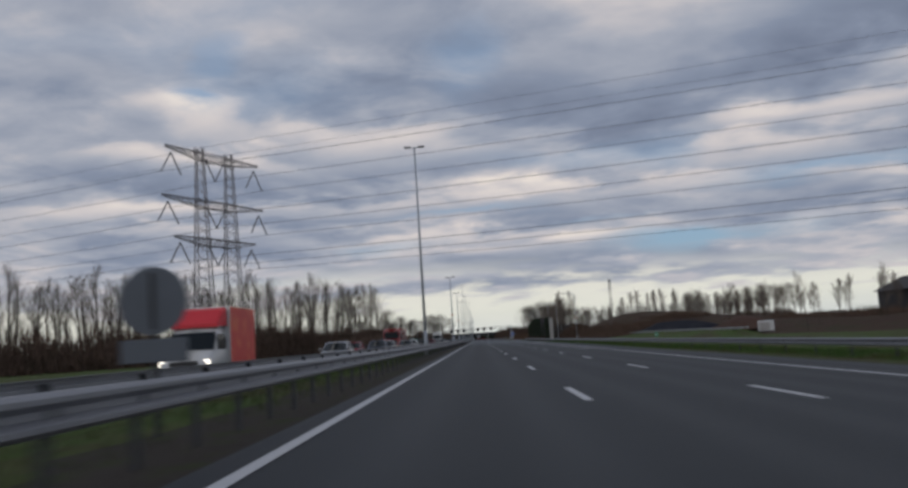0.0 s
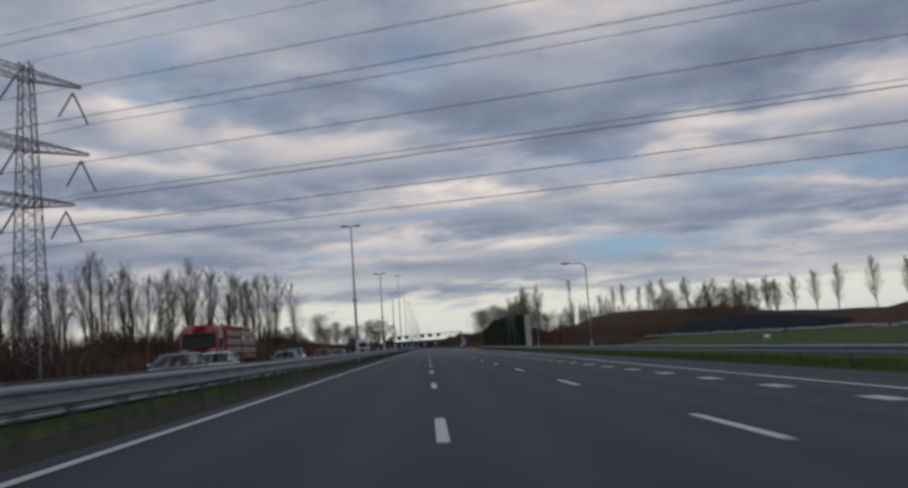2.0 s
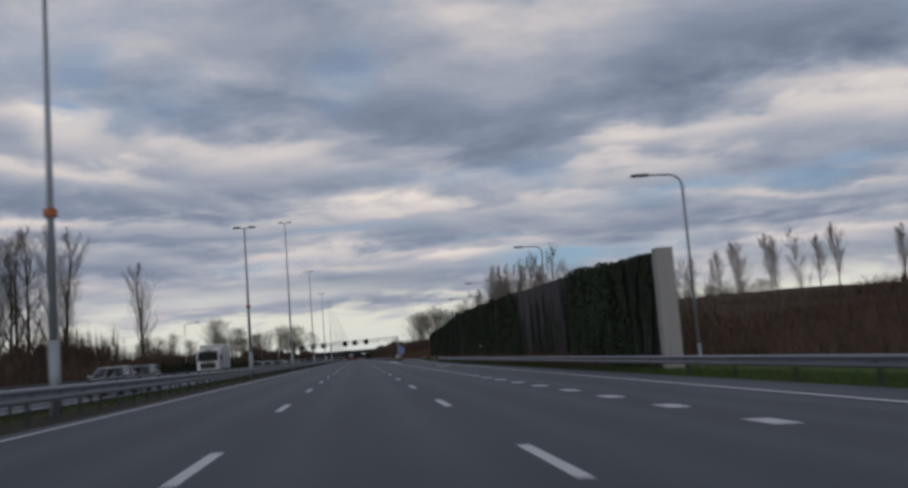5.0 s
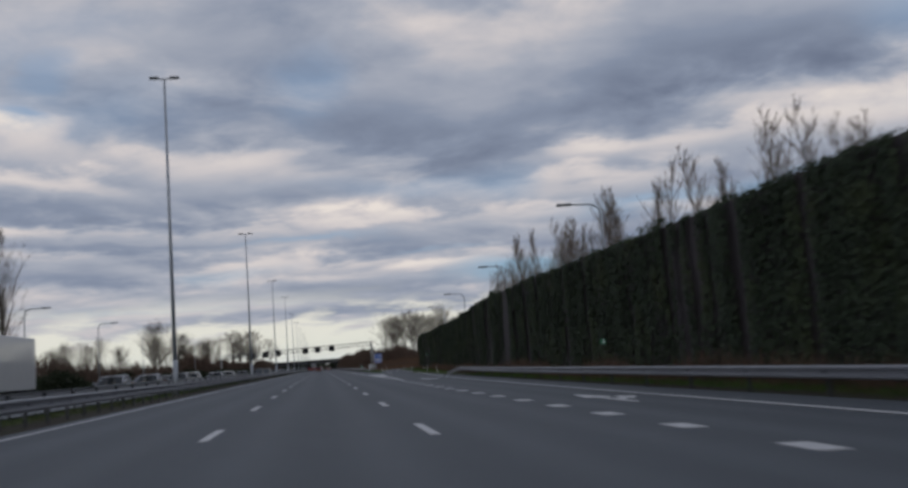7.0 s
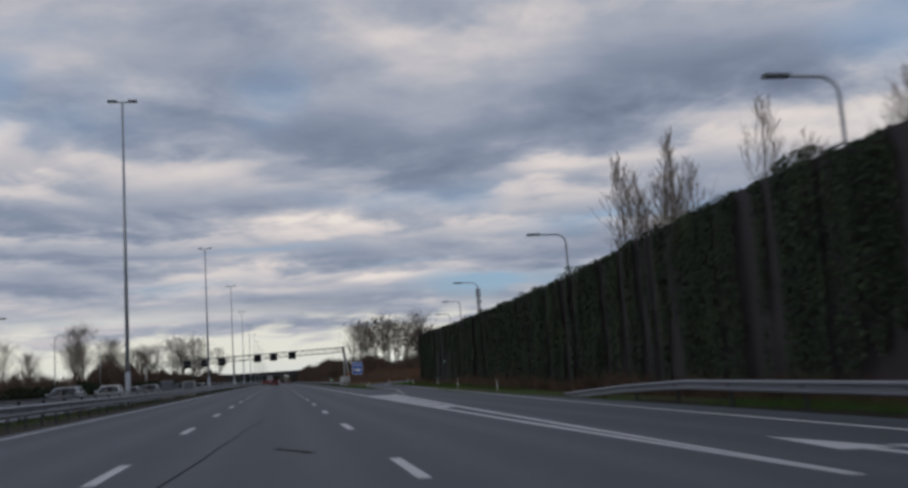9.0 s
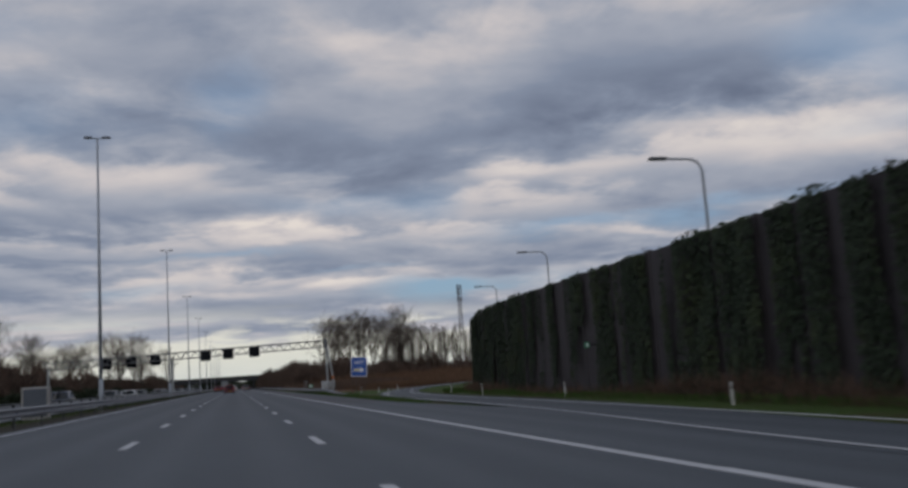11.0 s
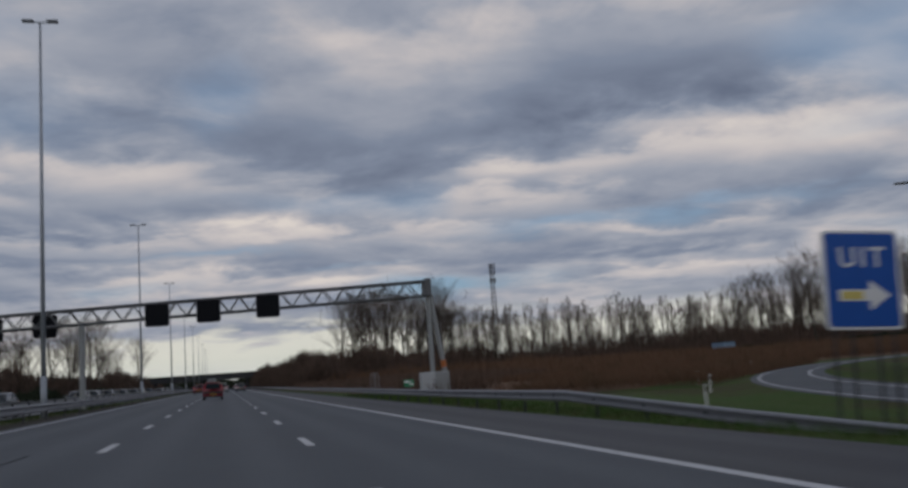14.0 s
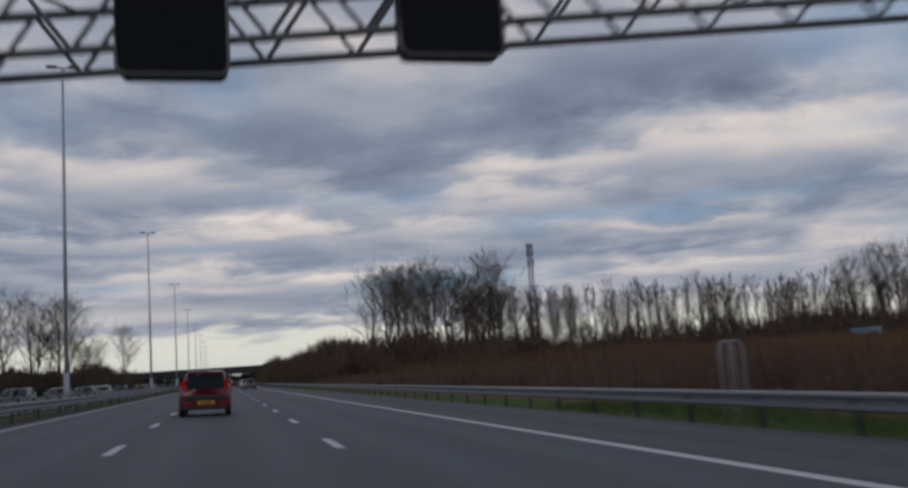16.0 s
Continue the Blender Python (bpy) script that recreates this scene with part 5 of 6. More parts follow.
scrub("hedge", "dark clipped hedge beside the oncoming carriageway", [(-19.5, 268, -19.5, 372, 1.2, 3.3, -0.5), (-19.5, 372, -20, 640, 1.6, 3.0, -0.5)], 60000, M_HEDGE, (0.25, 0.7), 0.12, 5, 0.4, False)
scrub("scrub", "dark brushwood beside the oncoming carriageway", [(-22, 640, -26, 900, 6, 7.0, -0.6), (-40, 330, -60, 520, 8, 4.0, -0.6), (-20, 120, -24, 292, 3, 3.0, -0.6), (-33, 300, -40, 640, 5, 6.0, -0.6)], 100000, M_SHRUB, (0.9, 2.2), 0.10, 6)
scrub("scrub", "brown brushwood on the embankment", [(40, 208, 38, 330, 5, 3.2, -0.6), (48, 208, 46, 300, 5, 2.0, 1.0), (28, 212, 27, 250, 3, 3.2, -0.7), (57.5, 100, 57.5, 208, 3, 1.2, 0.5), (30, 190, 31, 246, 7, 1.1, -0.8), (56, 208, 54, 330, 3, 1.4, 3.2)], 60000, M_BRUSH, (0.5, 1.6), 0.05, 8)
scrub("scrub", "young brown stems between the tall trees", [(-146, 104, -33, 288, 8, 10.5, -0.8), (-70, 196, -30, 300, 5, 8.0, -0.7)], 60000, M_SHRUB, (2.0, 4.5), 0.06, 16, 0.9)
scrub("scrub", "reddish stems and brush between the far slender trees", [(58, 668, 215, 664, 12, 9.0, -0.4), (120, 624, 215, 612, 14, 8.0, -0.2), (34, 640, 78, 664, 9, 8.0, -0.5)], 52000, M_SHRUB, (2.0, 4.2), 0.075, 27, 0.9)
scrub("scrub", "brown thicket behind the oncoming carriageway", [(-29, 470, -33, 720, 4, 7.5, -0.6)], 34000, M_SHRUB, (0.9, 2.4), 0.13, 21)
scrub("dead_grass", "brown dead stalks along the foot of the noise barrier", [(18.1, 205, 18.4, 240, 0.45, 0.9, -0.7), (18.4, 240, 19.6, 290, 0.45, 1.0, -0.7), (19.8, 290, 22.4, 360, 0.5, 0.9, -0.7), (22.6, 360, 24.2, 400, 0.5, 0.8, -0.75)], 30000, M_BRUSH, (0.3, 0.9), 0.012, 28, 0.75, False)
# added belt: blocks bright sky under the viaduct, standing for the shade there
scrub("hedge", "dark line of far woods beyond the viaduct", [(-70, 835, 30, 835, 6, 7.0, -0.8)], 26000, M_HEDGE, (0.6, 1.6), 0.25, 15, 0.4, False)

# grass tufts on the verges that pass close by
scrub("grass", "rough winter grass along the median", [(-3.1, -30, -3.1, 300, 1.2, 0.16, 0.18), (-3.1, 300, -3.1, 480, 1.2, 0.14, 0.18)], 60000, mat("median_grass_blade", (0.036, 0.058, 0.018), 0.85, spread=0.4, scale=0.6, fine=9, bump=0, rand=0.7, tint=(0.062, 0.050, 0.026), spec=0.2), (0.08, 0.24), 0.010, 9, 0.7, False)
M_BLADE = mat("grass_blade", (0.055, 0.108, 0.025), 0.85, spread=0.4, scale=0.6, fine=9, bump=0, rand=0.7, tint=(0.078, 0.068, 0.028), spec=0.2)
scrub("grass", "rough winter grass along the verge", [(17.6, -20, 17.6, 196, 1.6, 0.16, -0.42), (17.9, 196, 18.8, 300, 1.0, 0.16, -0.45), (15.9, 414, 16.4, 480, 1.2, 0.18, -0.42), (15.0, 374, 15.2, 414, 0.75, 0.17, -0.40), (21.3, 330, 22.6, 392, 1.0, 0.3, -0.55), (22.8, 396, 27.0, 416, 1.5, 0.3, -0.55)], 110000, M_BLADE, (0.08, 0.26), 0.012, 10, 0.7, False)

# ---- banks and far ground forms ----


def bank(name, label, category, pts, material, wob=0.3, kind="structure"):
    """A long earth form: sections of (y, [(x, z), ...])."""
    v, f, k = [], [], len(pts[0][1])
    for y, prof in pts:
        v += [(x + wob * noise.noise((x * 0.2, y * 0.05, 1.0)), y, z + wob * noise.noise((x * 0.13, y * 0.06, 4.0))) for x, z in prof]
    for i in range(len(pts) - 1):
        for j in range(k - 1):
            f.append((i * k + j, i * k + j + 1, (i + 1) * k + j + 1, (i + 1) * k + j))
    return tagged(link_mesh(name, v, f, material, smooth=True), label, category, kind=kind)


bank("embankment", "long brown earth embankment behind the motorway verge", "embankment",
     [(y, [(38, -1.3), (43, -1.3 + 0.30 * (ridge(y) + 1.3)), (49, -1.3 + 0.62 * (ridge(y) + 1.3)), (56, -1.3 + 0.93 * (ridge(y) + 1.3)), (60, ridge(y)), (66, ridge(y)), (85, -1.3)]) for y in range(60, 521, 10)], M_SOIL)
bank("grass_slope", "bright green grass slope before the covered heap", "slope",
     [(y, [(24, -1.1), (30, -0.75), (35, -0.2 if 110 < y < 192 else -1.0), (39, 0.05 if 110 < y < 192 else -1.1), (44, -1.2)]) for y in range(90, 200, 6)], M_GROUND, 0.1)
bank("tarpaulin_mound", "long earth heap under a wrinkled black tarpaulin", "heap",
     [(y, [(37.8, -0.25 - e), (38.8, 0.15 + 0.1 * math.sin(y * 0.7) - e), (40.3, 0.2 + 0.95 * k - e), (42.2, 0.2 + 1.75 * k - e), (43.5, 0.2 + 1.8 * k - e), (47, 0.0 - e)]) for y, k, e in [(q, lerp([(138, 0.1), (148, 0.6), (160, 0.95), (192, 1.02), (206, 0.02)], q), lerp([(138, 1.6), (144, 0.0), (200, 0.0), (207, 0.6)], q)) for q in range(138, 208, 2)]], M_TARP, 0.35, kind="")
bank("soil_mound", "reddish brown mound of loose soil beside the tarpaulin", "heap",
     [(y, [(40.2, -0.6), (41.2, -0.1), (42.6, 0.55 * k), (44.2, k), (45.4, 0.9 * k), (48.5, -0.6)]) for y, k in [(q, lerp([(119, 0.0), (124, 1.4), (130, 2.1), (136, 1.8), (146, 0.3)], q)) for q in range(119, 147, 2)]],
     mat("red_brown_soil", (0.078, 0.043, 0.032), 0.95, spread=0.4, scale=0.6, fine=6, bump=0.8, bump_size=0.1, tint=(0.075, 0.045, 0.03), spec=0.15), 0.3, kind="")
bank("heath_slope", "rust brown slope of dead grass inside the exit bend", "slope",
     [(y, [(26, -1.3), (36, -1.3 + 0.6 * k), (50, -1.3 + 1.1 * k), (70, -1.3 + 1.4 * k), (140, -1.3 + 1.5 * k), (420, -1.3 + 1.3 * k), (520, -1.4)]) for y, k in [(q, lerp([(486, 0.0), (500, 0.35), (530, 0.85), (570, 1.0), (640, 0.9), (700, 0.0)], q)) for q in range(486, 704, 8)]], M_HEATH, 0.5)
bank("dead_grass_strip", "strip of brown dead grass behind the guard rail", "slope",
     [(y, [(16.9, -1.0), (18.0, -0.55 - dip), (24, -0.50 - dip), (xr, -0.55 - dip), (xr + 2, -1.3)]) for y, xr, dip in [(q, lerp([(440, 22), (446, 25), (460, 34), (475, 46), (490, 58), (640, 58)], q), lerp([(440, 0.7), (456, 0.0)], q)) for q in range(440, 642, 4)]], M_HEATH, 0.1)
scrub("dead_grass", "tall brown reeds and dead grass behind the guard rail", [(20.5, 460, 21.5, 600, 2.4, 0.75, -0.4), (30, 486, 33, 600, 6, 1.0, -0.4)], 50000, M_BRUSH, (0.5, 1.2), 0.03, 17, 0.8, False)
scrub("dead_grass", "short rusty grass beside the exit bend", [(24, 447, 50, 476, 6, 0.55, -0.45), (30, 480, 56, 492, 8, 0.7, -0.45)], 50000, M_HEATH, (0.25, 0.7), 0.02, 22, 0.7, False)
scrub("scrub", "rust brown low scrub on the slope inside the exit bend", [(52, 566, 210, 536, 24, 1.3, 0.05), (34, 600, 60, 560, 12, 2.4, -0.4), (40, 512, 150, 508, 12, 1.0, -0.6)], 110000, M_HEATH, (0.6, 1.7), 0.05, 18, 0.75, False)
scrub("hedge", "dark evergreen hedge in front of the far wood", [(122, 596, 215, 588, 2.5, 3.0, 0.0)], 14000, M_HEDGE, (0.4, 1.0), 0.2, 19, 0.4, False)
t = thing("shed", "small pale blue shed before the far wood", "shed", pose(116, 594, 0.1, 0, 0, 12))
part("wall", box((0, 0, 1.4), (3.2, 4.0, 2.8), 0.03), P_PALEBLUE, t)
part("roof", box((0, 0, 2.9), (3.5, 4.3, 0.25), 0.05), M_SHED, t)
scrub("dead_grass", "rusty dead grass on the slope inside the exit bend", [(34, 560, 150, 530, 26, 0.8, -0.2), (60, 600, 220, 560, 20, 0.9, 0.1)], 60000, M_HEATH, (0.4, 1.1), 0.05, 12, 0.7, False)
t = thing("sandbag_row", "row of pale sandbags along the foot of the tarpaulin", "sandbags", kind="stuff")
v, f = [], []
sr = random.Random(2)
bmx = bmesh.new()
for k in range(52):
    y = 108 + k * 1.85
    box((38.3 + sr.uniform(-0.2, 0.2), y, 0.14 + sr.uniform(-0.06, 0.06)), (0.5, 1.2, 0.26), 0.1, bmx, Matrix.Rotation(sr.uniform(-0.4, 0.4), 4, "Z"))
part("bags", bmx, M_CONC, t)

# ---- viaduct, telecom mast, shed ----
t = thing("viaduct", "low dark concrete viaduct crossing the motorway far ahead", "bridge")
# deck made deeper, so its shape takes in the shade beneath
part("deck", box((-12, 765, 4.3), (106, 9, 1.7), 0.08), M_DECK, t)
part("parapet", box((-12, 760.4, 5.4), (106, 0.25, 0.7), 0.02), M_DECK, t)
for x in (-19, -2.4, 14):
    for dy in (-2.5, 2.5):
        part("pier", tube((x, 765 + dy, -0.8), (x, 765 + dy, 4.1), 0.45, 0.45, 12), M_DECK, t)
part("abutment", box((35, 765, 1.4), (13, 12, 5.2), 0.2), M_DECK, t)
part("abutment", box((-52, 765, 1.4), (26, 12, 5.2), 0.2), M_DECK, t)

t = thing("telecom_mast", "slim grey lattice telecom mast above the trees", "mast")
part("column", lattice(bmesh.new(), (116, 774, -0.8), (116, 774, 44), 2.6, 1.1, 24, 0.10, 0.06), M_LATTICE, t)
for z in (37, 40.5, 43):
    for a in (0, 2.1, 4.2):
        part("antenna", box((116 + 1.2 * math.cos(a), 774 + 1.2 * math.sin(a), z), (0.45, 0.3, 2.2), 0.05), M_SIGNBACK, t)

t = thing("shed", "dark clad farm shed on the embankment", "shed", pose(66, 112, 2.2, 0, 0, 10))
part("wall", box((0, 0, 0.4), (9, 12, 3.2), 0.03), M_SHED, t)
bm = bmesh.new()
vv = [bm.verts.new(p) for p in ((-5, -6.4, 1.9), (5, -6.4, 1.9), (0, -6.4, 4.0), (-5, 6.4, 1.9), (5, 6.4, 1.9), (0, 6.4, 4.0))]
for q in ((0, 1, 2), (5, 4, 3), (0, 3, 4, 1), (1, 4, 5, 2), (2, 5, 3, 0)):
    bm.faces.new([vv[i] for i in q])
part("roof", bm, M_SHED, t)
t = thing("container", "white site container standing at the foot of the embankment", "container", pose(43.3, 115.2, -0.45, 0, 0, -16))
part("body", box((0, 0, 0.65), (2.2, 3.4, 1.5), 0.06), P_WHITE, t)
part("door", box((-0.2, -1.73, 0.6), (1.4, 0.05, 1.2), 0.01), M_PILLAR, t)
part("skid", box((0, 0, -0.12), (2.0, 3.2, 0.14), 0.02), M_POST, t)

# ---- vehicles ----


def loft(sections, name, material, parent, label="", smooth=True):
    """A body from cross sections (y, [(x, z), ...]) from tail to nose, mirrored in x."""
    v, f = [], []
    full = []
    for y, half in sections:
        full.append([(x, y, z) for x, z in half] + [(-x, y, z) for x, z in half[::-1]])
    k = len(full[0])
    for r in full:
        v += r
    for i in range(len(full) - 1):
        for j in range(k):
            a, b = i * k + j, i * k + (j + 1) % k
            f.append((a, b, b + k, a + k))
    f += [tuple(range(k))[::-1], tuple(range((len(full) - 1) * k, len(full) * k))]
    return link_mesh(name, v, f, material, parent, label, smooth)


def wheel(parent, x, y, r, wdt=0.2):
    s = 1 if x > 0 else -1
    bm = tube((x - wdt / 2 * s, y, r), (x + wdt / 2 * s, y, r), r, r, 22)
    w_ = part("wheel", bm, M_TYRE, parent)
    part("rim", tube((x + wdt / 2 * s, y, r), (x + (wdt / 2 + 0.012) * s, y, r), r * 0.64, r * 0.60, 16), M_RIM, w_)


def car(label, material, m, L=4.3, W=1.76, H=1.47, nose=1.15, tail=0.55, estate=0.5, lights="front", group="traffic"):
    """A car with its nose along +y. estate: how upright the tail is."""
    t = thing("car", label, "car", m, group)
    hw, low, belt = W / 2, 0.22, 0.95 * H / 1.47
    y0, y1 = -L / 2, L / 2
    body = []
    for y, wf, zb, zt in ((y0, 0.86, 0.36, belt * 0.80), (y0 + 0.06, 0.94, 0.28, belt * 0.96), (y0 + 0.35, 0.99, low, belt * 1.02), (y0 + 1.2, 1.0, low, belt * 1.0), (y1 - 1.6, 1.0, low, belt * 0.99), (y1 - 1.0, 0.985, low, belt * 0.955),
                          (y1 - 0.35, 0.95, 0.25, belt * 0.88), (y1 - 0.08, 0.86, 0.30, belt * 0.74), (y1, 0.74, 0.38, belt * 0.62)):
        w_ = hw * wf
        body.append((y, [(0.0, zb), (w_ * 0.86, zb), (w_ * 0.985, zb + 0.14), (w_, zb + 0.5 * (zt - zb)), (w_ * 0.965, zt - 0.06), (w_ * 0.90, zt), (0.0, zt + 0.015)]))
    loft(body, "body", material, t)
    ra, rb = y0 + tail * (1 - estate) + 0.12, y1 - nose - 0.95
    cab = []
    for y, wf, zt in ((y0 + 0.10 + (1 - estate) * 0.35, 0.90, belt + 0.02), (ra + 0.22, 0.80, belt + 0.78 * (H - belt)), (ra + 0.55, 0.74, H - 0.02), (0.5 * (ra + rb), 0.74, H), (rb, 0.73, H - 0.03), (rb + 0.45, 0.80, belt + 0.55 * (H - belt)), (y1 - nose, 0.90, belt + 0.0)):
        cab.append((y, [(0.0, belt - 0.05), (hw * 0.93, belt - 0.05), (hw * (wf + 0.10), belt + 0.25 * (zt - belt)), (hw * wf, max(zt - 0.05, belt)), (hw * (wf - 0.08), zt), (0.0, zt + 0.012)]))
    glass = loft(cab, "greenhouse", M_GLASS, t, "dark tinted windows")
    roof = [(y, [(0.0, zt - 0.02), (hw * (wf - 0.02), zt - 0.035), (hw * (wf - 0.07), zt + 0.015), (0.0, zt + 0.03)]) for y, wf, zt in ((ra + 0.30, 0.80, belt + 0.86 * (H - belt)), (ra + 0.55, 0.76, H - 0.01), (0.5 * (ra + rb), 0.75, H), (rb, 0.74, H - 0.03), (rb + 0.12, 0.74, H - 0.07))]
    loft(roof, "roof", material, t)
    for s in (-1, 1):
        for ya, wa, za, yb, wb, zb_ in ((y1 - nose, 0.90, belt, rb, 0.745, H - 0.03), (0.5 * (ra + rb) - 0.1, 0.935, belt, 0.5 * (ra + rb) - 0.15, 0.755, H - 0.03), (y0 + 0.18, 0.90, belt, ra + 0.45, 0.765, H - 0.05)):
            part("pillar", tube((s * hw * wa, ya, za), (s * hw * wb, yb, zb_), 0.032, 0.028, 6), material, t)
        for y in (y0 + 0.78, y1 - 0.86):
            wheel(t, s * (hw - 0.10), y, 0.31)
        part("mirror", box((s * (hw + 0.08), y1 - nose - 0.25, belt + 0.10), (0.18, 0.10, 0.13), 0.03), material, t)
        part("headlight", box((s * hw * 0.66, y1 - 0.06, belt * 0.68), (0.34, 0.14, 0.13), 0.04), M_HEADLIGHT if lights == "front" else M_RIM, t, "lit headlight" if lights == "front" else "")
        part("tail_light", box((s * hw * 0.80, y0 + 0.05, belt * 0.92), (0.22, 0.12, 0.20), 0.04), M_TAIL if lights == "rear" else M_TAILOFF, t, "glowing red tail light" if lights == "rear" else "")
    part("bumper", box((0, y1 - 0.05, 0.40), (W * 0.74, 0.16, 0.16), 0.05), M_TRIM, t)
    part("bumper", box((0, y0 + 0.02, 0.42), (W * 0.84, 0.14, 0.20), 0.05), M_TRIM, t)
    pl = part("plate", box((0, y0 - 0.055, 0.62), (0.52, 0.02, 0.11), 0.004), M_PLATE, t, "yellow plate")
    part("bar", box((0, y0 - 0.068, 0.62), (0.40, 0.006, 0.055)), M_BAR, pl)
    return t


def small_red_car(m):
    """The small hatchback ahead, seen from behind."""
    t = thing("car", "small red hatchback with lit tail lights and a yellow plate", "car", m, "traffic ahead")
    L, W, H = 3.43, 1.63, 1.47
    hw, y0, y1 = W / 2, -L / 2, L / 2
    body = []
    for y, wf, zb, zt in ((y0 - 0.03, 0.82, 0.36, 0.66), (y0 - 0.02, 0.92, 0.28, 0.74), (y0 + 0.05, 0.975, 0.24, 0.88), (y0 + 0.30, 1.0, 0.20, 0.96), (y0 + 1.2, 1.0, 0.20, 0.94), (y1 - 1.2, 1.0, 0.20, 0.90), (y1 - 0.5, 0.96, 0.24, 0.78), (y1 - 0.1, 0.88, 0.30, 0.62), (y1, 0.74, 0.36, 0.5)):
        w_ = hw * wf
        body.append((y, [(0.0, zb), (w_ * 0.90, zb), (w_ * 0.985, zb + 0.10), (w_, zb + 0.55 * (zt - zb)), (w_ * 0.97, zt - 0.05), (w_ * 0.92, zt), (0.0, zt + 0.01)]))
    loft(body, "body", P_RED, t)
    cab = []
    for y, wf, zt in ((y0 + 0.06, 0.93, 0.86), (y0 + 0.16, 0.86, 1.14), (y0 + 0.30, 0.78, 1.36), (y0 + 0.45, 0.745, 1.44), (y0 + 1.3, 0.74, H), (y1 - 1.55, 0.74, 1.43), (y1 - 1.2, 0.80, 1.22), (y1 - 0.70, 0.90, 0.86)):
        cab.append((y, [(0.0, 0.80), (hw * 0.95, 0.80), (hw * (wf + 0.08), 0.80 + 0.35 * (zt - 0.80)), (hw * wf, max(zt - 0.07, 0.81)), (hw * (wf - 0.08), zt), (0.0, zt + 0.015)]))
    loft(cab, "cabin", P_RED, t)
    bm = bmesh.new()
    q = [(-0.60, y0 + 0.045, 0.88), (0.60, y0 + 0.045, 0.88), (0.585, y0 + 0.135, 1.14), (0.54, y0 + 0.265, 1.33), (-0.54, y0 + 0.265, 1.33), (-0.585, y0 + 0.135, 1.14)]
    a = [bm.verts.new((x, y - 0.035, z)) for x, y, z in q]
    b = [bm.verts.new((x, y + 0.10, z)) for x, y, z in q]
    bm.faces.new((a[0], a[1], a[2], a[5]))
    bm.faces.new((a[5], a[2], a[3], a[4]))
    for i in range(6):
        j = (i + 1) % 6
        bm.faces.new((a[i], b[i], b[j], a[j]))
    part("rear_window", bm, M_SCREEN, t, "dark tinted rear window")
    part("spoiler", box((0, y0 + 0.27, 1.415), (1.12, 0.22, 0.05), 0.02), P_RED, t)
    part("wiper", box((0.12, y0 + 0.0, 0.93), (0.42, 0.02, 0.02), 0.004), M_TRIM, t)
    for s in (-1, 1):
        part("tail_light", box((s * 0.685, y0 + 0.11, 1.02), (0.10, 0.14, 0.30), 0.04, rot=Matrix.Rotation(radians(-s * 8), 4, "Y")), M_TAIL, t, "glowing red tail light")
        bm = bmesh.new()
        q = [(s * 0.80, y0 + 0.7, 0.93), (s * 0.80, y1 - 1.0, 0.90), (s * 0.655, y1 - 1.45, 1.33), (s * 0.655, y0 + 0.62, 1.34)]
        bm.faces.new([bm.verts.new(p) for p in q])
        r_ = bmesh.ops.extrude_face_region(bm, geom=bm.faces[:])
        bmesh.ops.translate(bm, verts=[v_ for v_ in r_["geom"] if isinstance(v_, bmesh.types.BMVert)], vec=(s * 0.02, 0, 0.01))
        part("side_window", bm, M_GLASS, t, "dark side window")
        for y in (y0 + 0.46, y1 - 0.62):
            wheel(t, s * (hw - 0.10), y, 0.29, 0.19)
        part("mirror", box((s * (hw + 0.07), y1 - 1.0, 0.98), (0.17, 0.10, 0.13), 0.03), P_RED, t)
    part("bumper", box((0, y0 - 0.05, 0.60), (1.42, 0.10, 0.17), 0.04), M_TRIM, t, "black plastic bumper strip")
    part("bumper", box((0, y0 - 0.02, 0.27), (1.36, 0.14, 0.10), 0.03), M_TRIM, t)
    pl = part("plate", box((0.03, y0 - 0.065, 0.44), (0.52, 0.02, 0.12), 0.005), M_PLATE, t, "yellow plate")
    part("bar", box((0.03, y0 - 0.078, 0.44), (0.40, 0.006, 0.055)), M_BAR, pl)
    part("exhaust", tube((-0.45, y0 - 0.06, 0.24), (-0.45, y0 + 0.2, 0.24), 0.025, n=8), M_RIM, t)
    return t


small_red_car(pose(4.65, 484.0, fall(4.65), 0, 2.1, 0))


